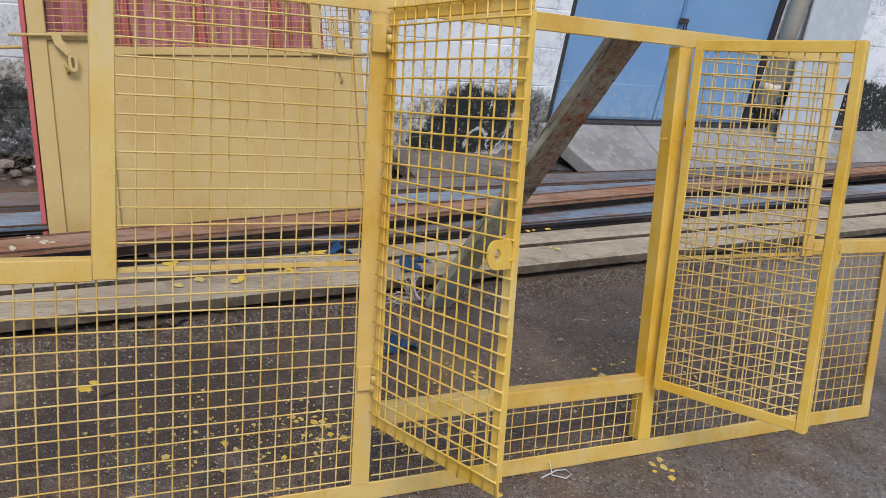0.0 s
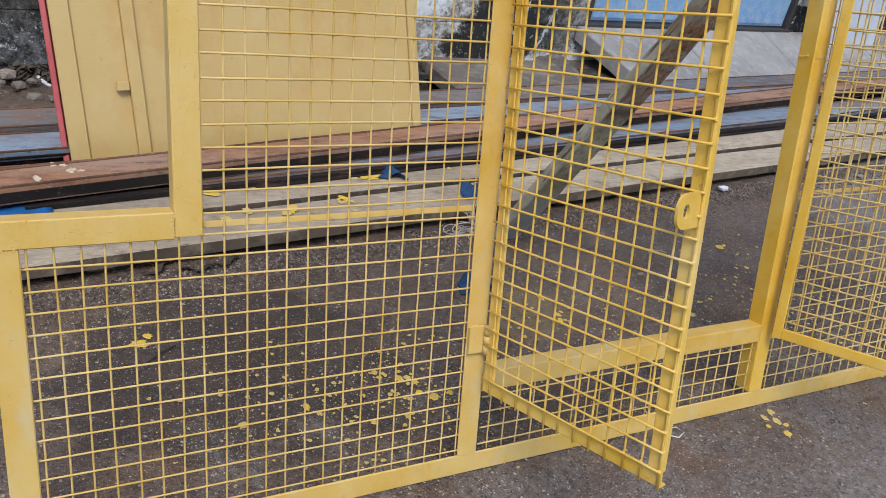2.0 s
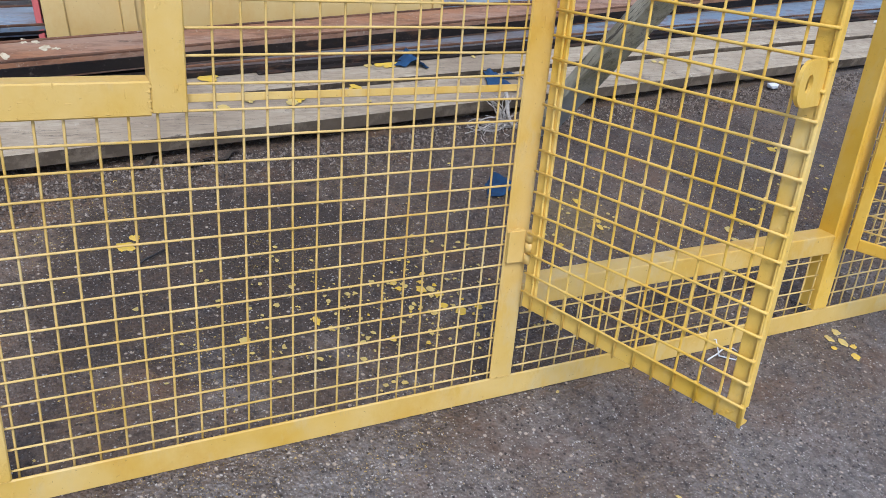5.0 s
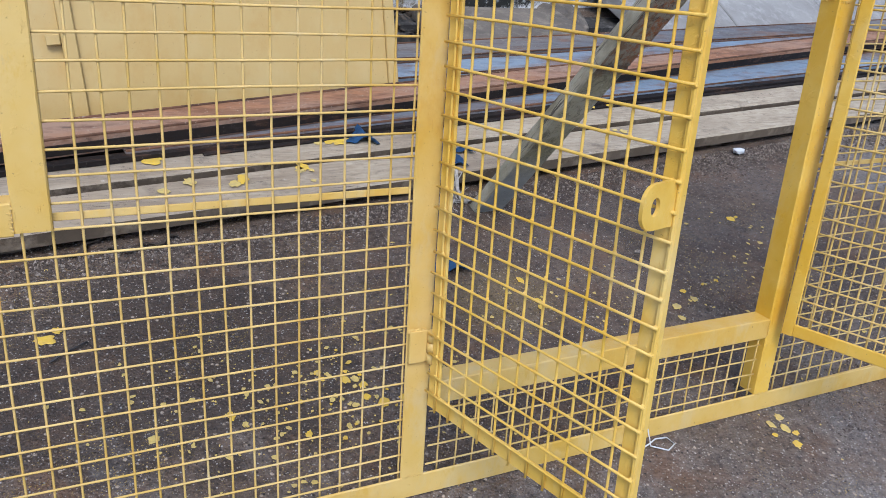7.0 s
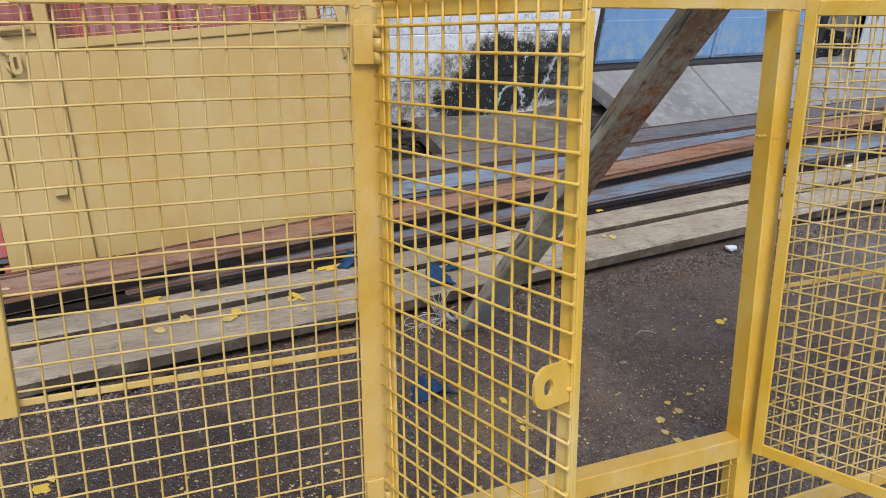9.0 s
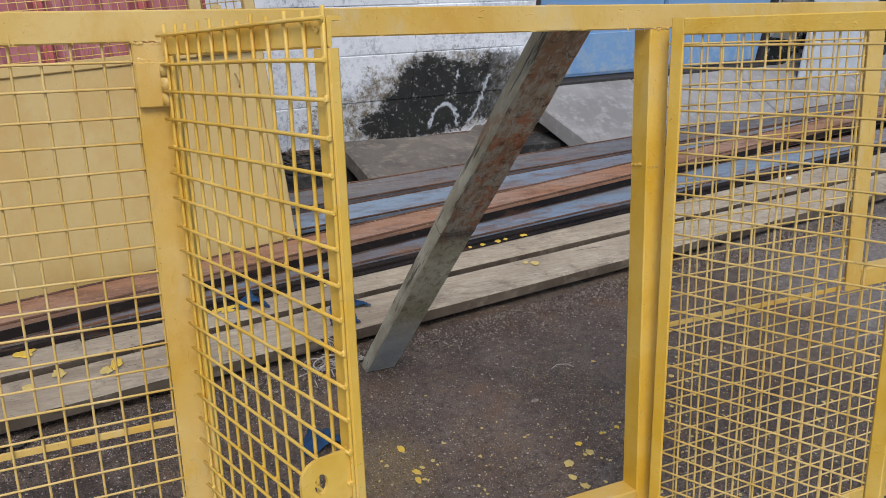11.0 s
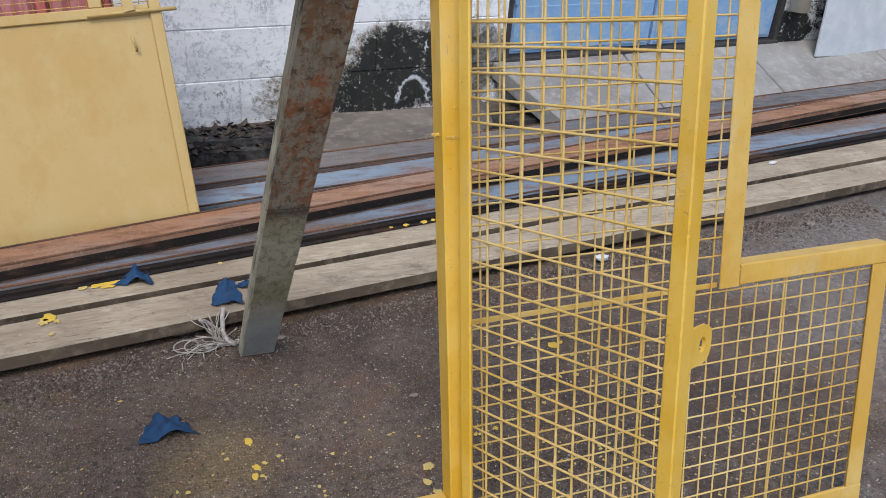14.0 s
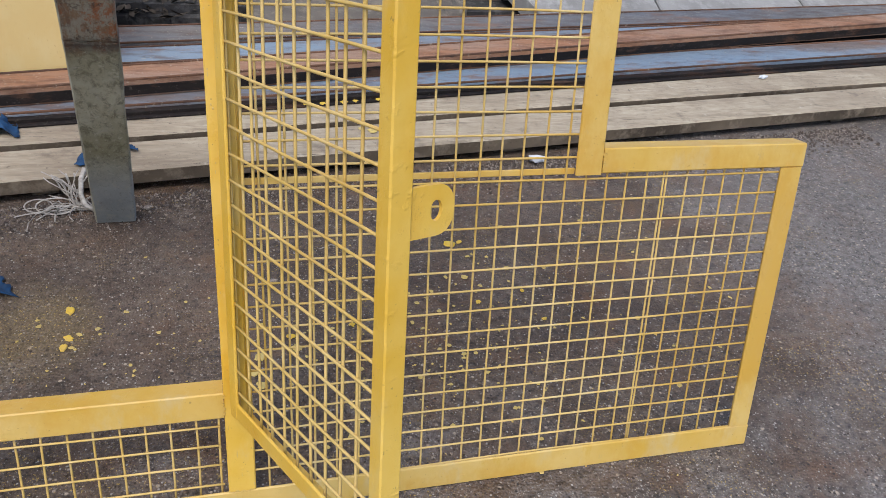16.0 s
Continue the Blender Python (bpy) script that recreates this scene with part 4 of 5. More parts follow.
def build_gate(hinge, tip_dir, up, width, h, mirror, flipped, eye_height, label):
    """A mesh gate of angle iron. Local x runs from hinge to tip, y to its back, z up; the mesh lies on the front legs."""
    ax = Vector(tip_dir).normalized()
    az = Vector(up)
    az = (az - ax * az.dot(ax)).normalized()
    ay = az.cross(ax) * mirror
    m = Matrix(((ax.x, ay.x, az.x, hinge[0]), (ax.y, ay.y, az.y, hinge[1]), (ax.z, ay.z, az.z, hinge[2]), (0, 0, 0, 1)))
    g = empty("gate", pose(0, 0, 0, -LEAN, 0, 0) @ m, label, "gate", "pair of open mesh gates")
    if flipped:
        w, d, sw, sd = 0.031, 0.028, 0.0265, 0.031
        bar("stile", (0, 0, 0), (0, 0, h), X, -Y, sw, d, g, YELLOW_GATE)
        bar("stile", (width, 0, 0), (width, 0, h), -X, -Y, sw, sd, g, YELLOW_GATE)
        bar("rail", (sw + 0.0005, 0, 0), (width - sw - 0.0005, 0, 0), Z, -Y, w, d, g, YELLOW_GATE)
        bar("rail", (sw + 0.0005, 0, h), (width - sw - 0.0005, 0, h), -Z, -Y, w, d, g, YELLOW_GATE)
        mesh_sheet(0.018, 0.012, 0.006, width - 0.006, 0.006, h - 0.006, -0.0095, None, PITCH, g, 0.0023, 1)
    else:
        w, d = 0.032, 0.018
        across = [0.025 + i * PITCH for i in range(12)] + [width - 0.0015]
        bar("rail", (0, 0, 0), (width, 0, 0), Z, Y, w, d, g, YELLOW_FRESH)
        bar("rail", (0, 0, h), (width, 0, h), -Z, Y, w, d, g, YELLOW_FRESH)
        bar("stile", (0, 0, w + 0.0005), (0, 0, h - w - 0.0005), X, Y, w, d, g, YELLOW_FRESH)
        bar("stile", (width, 0, w + 0.0005), (width, 0, h - w - 0.0005), -X, Y, w, 0.014, g, YELLOW_FRESH)
        bm = bmesh.new()
        for u in across:
            # the upper ends stand clear of the rail as short prongs, some of them bent
            wire(bm, (u + wire_rng.uniform(-0.001, 0.001), -0.003, -0.002), (u + wire_rng.uniform(-0.0015, 0.0015), -0.003, h + wire_rng.uniform(0.004, 0.013)), 0.0024)
        rows = 26
        for j in range(rows):
            z = 0.036 + j * 0.0401
            wire(bm, (wire_rng.uniform(-0.001, 0.007), -0.007, z + wire_rng.uniform(-0.001, 0.001)), (width + wire_rng.uniform(0.0, 0.004), -0.007, z + wire_rng.uniform(-0.001, 0.001)), 0.0024)
        part("wire_mesh", bm, YELLOW_FRESH, g)
        bm = bmesh.new()
        for i, u in enumerate(across):
            for j in range(rows):
                edge = i in (0, 12) or j in (0, rows - 1)
                if edge or wire_rng.random() < 0.5:
                    lump(bm, (u, -0.005, 0.036 + j * 0.0401), wire_rng.uniform(0.0030, 0.0046 if edge else 0.0036), wire_rng, (1, 0.8, 1.1))
        tagged(part("paint_beads", bm, YELLOW_FRESH, g, "thick paint beads on the wire crossings"), kind="stuff")
    # padlock plate standing out from the front at the tip: rounded outer corners, oval hole
    bm = bmesh.new()
    root = 0.026 if flipped else 0.002
    reach, half, rc = root + 0.066, 0.0305, 0.023
    hole_at, ha, hb = root + 0.041, 0.0085, 0.0125
    outline = [(root, -half), (root, half)]
    for k in range(7):
        a = math.pi / 2 * (1 - k / 6)
        outline.append((reach - rc + math.cos(a) * rc, half - rc + math.sin(a) * rc))
    for k in range(7):
        a = -math.pi / 2 * k / 6
        outline.append((reach - rc + math.cos(a) * rc, -half + rc + math.sin(a) * rc))
    n = 32
    total = [(Vector(q) - Vector(p)).length for p, q in zip(outline, outline[1:] + outline[:1])]
    length, outer, inner = sum(total), [], []
    for k in range(n):
        t, i = length * k / n, 0
        while t > total[i]:
            t -= total[i]
            i += 1
        p = Vector(outline[i]).lerp(Vector(outline[(i + 1) % len(outline)]), t / total[i])
        outer.append((p.x, eye_height + p.y))
        a = math.atan2(p.y, p.x - hole_at)
        inner.append((hole_at + math.cos(a) * ha, eye_height + math.sin(a) * hb))
    lay = []
    for x in (width - 0.010, width - 0.0045):
        lay.append(([bm.verts.new((x, -p, q)) for p, q in outer], [bm.verts.new((x, -p, q)) for p, q in inner]))
    for k in range(n):
        j = (k + 1) % n
        bm.faces.new((lay[0][0][k], lay[0][0][j], lay[0][1][j], lay[0][1][k]))
        bm.faces.new((lay[1][0][k], lay[1][1][k], lay[1][1][j], lay[1][0][j]))
        bm.faces.new((lay[0][0][k], lay[1][0][k], lay[1][0][j], lay[0][0][j]))
        bm.faces.new((lay[0][1][k], lay[0][1][j], lay[1][1][j], lay[1][1][k]))
    bmesh.ops.recalc_face_normals(bm, faces=bm.faces)
    eye = part("padlock_eye", bm, YELLOW_GATE if flipped else YELLOW_FRESH, g, "yellow plate with an oval padlock hole")
    weld_bead(eye, (width - 0.014, -0.004, eye_height - 0.028), (width - 0.014, -0.004, eye_height + 0.028), 0.0034, YELLOW_GATE, 9)
    for z in (0.006, h - 0.006):
        weld_bead(g, (width - 0.036, -0.001, z), (width - 0.004, -0.001, z + (0.02 if z < 0.1 else -0.02)), 0.0026, YELLOW_GATE, 8)
    return g


gate_left = build_gate((-0.011, -0.0215, 0.221), (0.1115, -0.4615, 0.004), (0.004, 0.002, 1.0), 0.4745, 1.042, 1, False, 0.529, "yellow mesh gate standing open, mesh on its front")
gate_right = build_gate((0.905, -0.028, 0.233), (0.170, -0.418, -0.005), (0.010, -0.010, 1.034), 0.450, 1.036, -1, True, 0.486, "yellow mesh gate swung wide open past square")


def build_hinge(u, s, side):
    base = part("hinge", box_bm((min(u, u + side * 0.036), -0.011, s), (max(u, u + side * 0.036), -0.0006, s + 0.066), 0.0015), YELLOW, fence)
    bm = bmesh.new()
    ku = u - side * 0.006
    for k in range(3):
        tube(bm, [(ku, -0.018, s + k * 0.022 + 0.0008), (ku, -0.018, s + (k + 1) * 0.022 - 0.0008)], 0.0098, 12)
    part("knuckle", bm, YELLOW, base)
    weld_bead(base, (u + side * 0.004, -0.010, s + 0.063), (u + side * 0.034, -0.007, s + 0.068), 0.0036, YELLOW, 12)
    part("gate_leaf", box_bm((min(ku, ku - side * 0.006), -0.030, s + 0.002), (max(ku, ku - side * 0.006) , -0.013, s + 0.060), 0.001), YELLOW, base)


for s in (0.311, 1.157):
    build_hinge(-0.013, s, -1)

# ---- the prop ----
def build_prop():
    """Two lengths of old box section, spliced end to end under a dark band."""
    foot, top = Vector((0.640, 0.998, 0.0)), Vector((0.729, 0.352, 1.236))
    d = (top - foot).normalized()
    x = (X - d * X.dot(d)).normalized()
    y = d.cross(x).normalized()
    length = (top - foot).length
    m = Matrix(((x.x, y.x, d.x, foot.x), (x.y, y.y, d.y, foot.y), (x.z, y.z, d.z, foot.z), (0, 0, 0, 1)))
    base = empty("prop", m, "slanting rusty grey box-section prop behind the fence", "prop")
    joint = 0.735

    def length_of_box(name, z0, z1, hw, hd, r, label, n=18):
        bm = bmesh.new()
        rings = []
        for i in range(n + 1):
            z = z0 + (z1 - z0) * i / n
            e = [0.0022 * noise.noise(Vector((z * 9, j * 3.1, 0))) + 0.0012 * noise.noise(Vector((z * 31, j * 5.7, 2))) for j in range(8)]
            prof = [(-hw + r, -hd), (hw - r, -hd), (hw, -hd + r), (hw, hd - r), (hw - r, hd), (-hw + r, hd), (-hw, hd - r), (-hw, -hd + r)]
            ring = []
            for j, (p, q) in enumerate(prof):
                zz = z if i or z0 > 0 else (0.001 - (x * p + y * q).z) / d.z
                ring.append(bm.verts.new((p + e[j], q + e[(j + 3) % 8], zz)))
            rings.append(ring)
        for a, b in zip(rings, rings[1:]):
            for k in range(8):
                f = bm.faces.new((a[k], a[(k + 1) % 8], b[(k + 1) % 8], b[k]))
                f.material_index = 1 if k in (5, 6, 7) else 0
        bm.faces.new(rings[0])
        bm.faces.new(rings[-1])
        bmesh.ops.recalc_face_normals(bm, faces=bm.faces)
        ob = part(name, bm, PROP, base, label)
        ob.data.materials.append(PROP_EDGE)

    length_of_box("lower_section", 0.0, joint - 0.001, 0.050, 0.021, 0.004, "mossy olive-grey lower length with a bare steel foot")
    length_of_box("upper_section", joint + 0.001, length, 0.0495, 0.0208, 0.004, "rust-streaked upper length with flaking grey paint")
    for k, z in enumerate((0.728, 0.742)):
        weld_bead(base, (-0.046 + 0.006 * k, -0.0215, z), (0.046, -0.0215, z + 0.004), 0.0028, PROP, 16)


build_prop()


# ---- the tan gate leaves leaning on the stock ----
def build_tan_gate():
    m = pose(-0.746, 1.549, 0.0, -20.66, 0, 0) @ pose(0, 0, 0, 0, -4.3, 0)
    g = empty("sheeted_gate", m, "tan-painted steel gate, sheeted below and meshed above, leaning", "gate")
    H = 1.42

    def slab(name, a0, a1, b0, b1, y0, y1, bev=0.003, parent=None):
        return part(name, box_bm((a0, y0, b0), (a1, y1, b1), bev), TAN, parent or g)

    slab("stile", 0.0, 0.062, 0.0, H, 0.0, 0.035)
    slab("sheet", 0.0625, 0.2145, 0.0, 0.795, 0.012, 0.016, 0.0008)
    slab("rail", 0.0625, 0.2145, 0.7955, 0.826, 0.002, 0.035)
    slab("middle_stile", 0.215, 0.258, 0.0, H, -0.012, 0.035)
    slab("sheet", 0.2585, 1.2645, 0.0, 0.742, 0.006, 0.010, 0.0008)
    slab("rail", 0.2585, 1.2645, 0.7425, 0.775, -0.003, 0.035)
    slab("stile", 1.265, 1.302, 0.0, H, -0.006, 0.035)
    slab("inner_bar", 1.085, 1.125, 0.7755, H, 0.002, 0.03)
    slab("top_rail", 0.0625, 0.2145, H - 0.04, H, 0.0, 0.035)
    slab("top_rail", 0.2585, 1.2645, H - 0.04, H, 0.0, 0.035)
    for a0, a1, b0 in ((0.0625, 0.2145, 0.826), (0.2585, 1.2645, 0.775)):
        bm = bmesh.new()
        n = int((a1 - a0) / 0.026)
        for k in range(n + 1):
            a = a0 + (a1 - a0) * k / n
            tube(bm, [(a, 0.032, b0), (a + wire_rng.uniform(-.002, .002), 0.031, (b0 + H) / 2), (a, 0.032, H - 0.04)], 0.0017, 5)
        b = b0 + 0.012
        while b < H - 0.045:
            tube(bm, [(a0, 0.0285, b), ((a0 + a1) / 2, 0.029, b + wire_rng.uniform(-.0015, .0015)), (a1, 0.0285, b)], 0.0017, 5)
            b += 0.026
        part("wire_mesh", bm, YELLOW_WIRE, g)
    # sliding bolts, slotted handle and eyes
    for a0, a1, b, y in ((-0.065, 0.20, 0.812, -0.012), (-0.11, 0.03, 0.775, 0.05), (1.075, 1.35, 0.752, -0.010)):
        bm = bmesh.new()
        tube(bm, [(a0, y, b), ((a0 + a1) / 2, y, b + 0.001), (a1, y, b)], 0.0065, 8)
        part("bolt_rod", bm, TAN, g, "tan-painted sliding bolt rod")

    def slotted(pts, width, hole, y):
        """A bent flat handle with an open slot at its lower end."""
        bm = bmesh.new()
        sides = []
        for i, (a, b) in enumerate(pts):
            p, q = pts[max(0, i - 1)], pts[min(len(pts) - 1, i + 1)]
            dx, dz = q[0] - p[0], q[1] - p[1]
            l = math.hypot(dx, dz)
            sides.append(((a - dz / l * width / 2, b + dx / l * width / 2), (a + dz / l * width / 2, b - dx / l * width / 2)))
        rows = [[bm.verts.new((p[0], yy, p[1])) for p in pair for yy in (y, y + 0.006)] for pair in sides]
        for r0, r1 in zip(rows, rows[1:]):
            bm.faces.new((r0[0], r1[0], r1[2], r0[2]))
            bm.faces.new((r0[1], r0[3], r1[3], r1[1]))
            bm.faces.new((r0[0], r0[1], r1[1], r1[0]))
            bm.faces.new((r0[2], r1[2], r1[3], r0[3]))
        bm.faces.new(rows[0][:2] + rows[0][:1:-1])
        bm.faces.new(rows[-1][:2] + rows[-1][:1:-1])
        (a, b), w = hole, width / 2
        ring = []
        n = 20
        for k in range(n):
            t = 2 * math.pi * k / n
            s = 1 if math.sin(t) > 0 else -1
            o = (a + math.cos(t) * w, b + s * 0.018 + math.sin(t) * w)
            i = (a + math.cos(t) * w * 0.36, b + s * 0.014 + math.sin(t) * w * 0.36)
            ring.append([bm.verts.new((p[0], yy, p[1])) for p in (o, i) for yy in (y - 0.001, y + 0.007)])
        for k in range(n):
            r0, r1 = ring[k], ring[(k + 1) % n]
            bm.faces.new((r0[0], r1[0], r1[2], r0[2]))
            bm.faces.new((r0[1], r0[3], r1[3], r1[1]))
            bm.faces.new((r0[0], r0[1], r1[1], r1[0]))
            bm.faces.new((r0[2], r1[2], r1[3], r0[3]))
        bmesh.ops.recalc_face_normals(bm, faces=bm.faces)
        return part("handle", bm, TAN, g, "tan-painted bent handle with a slot")

    slotted([(0.092, 0.815), (0.100, 0.785), (0.122, 0.762), (0.136, 0.745)], 0.032, (0.142, 0.710), -0.024)
    slotted([(1.205, 0.755), (1.200, 0.79), (1.190, 0.82), (1.176, 0.845)], 0.034, (1.168, 0.872), -0.024)
    part("stop_block", box_bm((0.172, -0.016, 0.285), (0.213, 0.011, 0.318), 0.003), TAN, g)
    bm = bmesh.new()
    tube(bm, [(0.118, 0.012, 0.715), (0.116, -0.02, 0.71), (0.118, -0.03, 0.695), (0.125, -0.02, 0.68), (0.125, 0.012, 0.675)], 0.006, 7)
    part("eye", bm, TAN, g)
    bm = bmesh.new()
    tube(bm, [(1.196, 0.006, 0.675), (1.196, -0.015, 0.672), (1.199, -0.024, 0.655), (1.203, -0.015, 0.637), (1.203, 0.006, 0.632)], 0.0045, 7)
    part("eye", bm, TAN, g)

    # the red panels stacked behind it
    r = empty("red_panel", m, "red-primed ribbed steel panel stacked behind the tan gate", "panel")
    bm = bmesh.new()
    n = 46
    rows = []
    for k in range(n + 1):
        a = -0.005 + 1.16 * k / n
        y = 0.075 + (0.022 if k % 4 in (1, 2) else 0.0)
        rows.append([bm.verts.new((a, y, 0.02)), bm.verts.new((a, y, 1.40))])
    for p, q in zip(rows, rows[1:]):
        bm.faces.new((p[0], q[0], q[1], p[1]))
    ext = bmesh.ops.extrude_face_region(bm, geom=list(bm.faces))
    for v in ext["geom"]:
        if isinstance(v, bmesh.types.BMVert):
            v.co.y += 0.003
    bmesh.ops.recalc_face_normals(bm, faces=bm.faces)
    part("ribbed_sheet", bm, ROSE, r, "rose-primed ribbed sheet")
    part("frame_bar", box_bm((-0.022, 0.037, 0.012), (-0.004, 0.072, 1.42), 0.002), RED, r, "bright red painted edge bar")
    for a in (0.33, 0.62, 0.93, 1.12):
        part("frame_bar", box_bm((a, 0.048, 0.02), (a + 0.028, 0.072, 1.40), 0.002), RED, r, "dark red painted bar")
    part("frame_bar", box_bm((-0.004, 0.040, 1.38), (1.16, 0.072, 1.42), 0.002), RED, r)


build_tan_gate()


# ---- things by the far wall ----
def build_far_things():
    ob = part("white_sheet", box_bm((0, 0, 0), (0.75, 0.02, 1.5), 0.004), BOARD)
    tagged(ob, "off-white painted board leaning against the wall", "board")
    ob.matrix_world = pose(4.43, 2.94, 0.172, -6, 2.5, 8)

build_far_things()


def build_downpipe():
    """A short off-white plastic drain pipe on the wall beside the door, open at its lower end."""
    x, low = 4.30, 0.435
    m = pose(x, wall_y(x) - 0.075, 0.0, 0, 0, WALL_TURN)
    pipe = empty("downpipe", m, "off-white plastic drainpipe with a collar, fixed on the wall", "pipe")

    def ring_tube(name, r0, r1, z0, z1, label=""):
        bm = bmesh.new()
        n = 20
        rows = [[bm.verts.new((math.cos(k * 2 * math.pi / n) * r, math.sin(k * 2 * math.pi / n) * r, z)) for k in range(n)] for r, z in ((r1, z0), (r1, z1), (r0, z1), (r0, z0))]
        for a, b in zip(rows, rows[1:] + rows[:1]):
            for k in range(n):
                f = bm.faces.new((a[k], a[(k + 1) % n], b[(k + 1) % n], b[k]))
                f.smooth = True
        bmesh.ops.recalc_face_normals(bm, faces=bm.faces)
        return part(name, bm, PIPE, pipe, label)

    ring_tube("tube", 0.052, 0.062, low, 3.2)
    ring_tube("collar", 0.0625, 0.069, low + 0.10, low + 0.17, "slightly wider plastic collar")
    for z in (low + 0.5, low + 1.6):
        part("bracket", box_bm((-0.012, 0.0625, z), (0.012, 0.074, z + 0.03), 0.002), DARK, pipe, "dark pipe bracket")


build_downpipe()


# ---- cloths, cord, stones, splashes and grit ----
def cloth(at, size, turn, label, name="rag", fold=0.05, lift=0.0):
    """A crumpled scrap of cloth, folded over a ridge."""
    bm = bmesh.new()
    n = 12
    r = random.Random(int(size[0] * 1000 + turn))
    off = Vector((r.uniform(0, 9), r.uniform(0, 9), 0))
    grid = []
    for j in range(n + 1):
        row = []
        for i in range(n + 1):
            u, v = i / n - 0.5, j / n - 0.5
            taper = 1 - 0.55 * (v + 0.5)
            x = u * size[0] * taper + 0.01 * noise.noise(Vector((u * 4, v * 4, 0)) + off)
            y = v * size[1] + 0.012 * noise.noise(Vector((u * 4, v * 4, 5)) + off)
            z = fold * max(0, 1 - abs(u + 0.3 * v) * 3.2) + 0.010 * abs(noise.noise(Vector((u * 6, v * 6, 2)) + off)) + 0.002 + lift * (v + 0.5)
            row.append(bm.verts.new((x, y, z)))
        grid.append(row)
    for a, b in zip(grid, grid[1:]):
        for i in range(n):
            f = bm.faces.new((a[i], a[i + 1], b[i + 1], b[i]))
            f.smooth = True
    ext = bmesh.ops.extrude_face_region(bm, geom=list(bm.faces))
    for v in ext["geom"]:
        if isinstance(v, bmesh.types.BMVert):
            v.co.z += 0.002
    bmesh.ops.recalc_face_normals(bm, faces=bm.faces)
    ob = part(name, bm, CLOTH)
    tagged(ob, label, "cloth", "blue rags")
    ob.matrix_world = pose(*at, 0, 0, turn)
    return ob


cloth((0.366, 0.715, 0.001), (0.15, 0.08), 3, "crumpled dark blue cloth scrap on the asphalt", fold=0.030)
cloth((0.322, 1.350, 0.081), (0.12, 0.075), -14, "crumpled blue cloth scrap on a plank", fold=0.030)
cloth((0.585, 1.210, 0.076), (0.10, 0.135), -6, "blue cloth scrap hanging towards a plank edge", fold=0.012)
cloth((0.655, 1.238, 0.078), (0.085, 0.032), -8, "narrow blue cloth strip on a plank", fold=0.008)


cloth((-1.115, 0.880, 0.001), (0.13, 0.09), 78, "crumpled blue cloth scrap against the front of a plank", fold=0.035)


def build_tarp():
    bm = bmesh.new()
    r = random.Random(5)
    prev = None
    for i in range(14):
        a = i / 13
        row = [bm.verts.new((0.30 * a, 0.09 * j / 5 + 0.01 * noise.noise(Vector((a * 3, j, 0))), 0.004 + 0.012 * abs(noise.noise(Vector((a * 5, j * 0.7, 3)))))) for j in range(6)]
        if prev:
            for j in range(5):
                f = bm.faces.new((prev[j], row[j], row[j + 1], prev[j + 1]))
                f.smooth = True
        prev = row
    ext = bmesh.ops.extrude_face_region(bm, geom=list(bm.faces))
    for v in ext["geom"]:
        if isinstance(v, bmesh.types.BMVert):
            v.co.z += 0.003
    bmesh.ops.recalc_face_normals(bm, faces=bm.faces)
    ob = part("tarpaulin", bm, CLOTH_SHEET)
    tagged(ob, "bright blue plastic sheet on the plank end", "tarpaulin")
    ob.matrix_world = pose(-1.12, 1.12, 0.081, 0, 0, 8)


build_tarp()


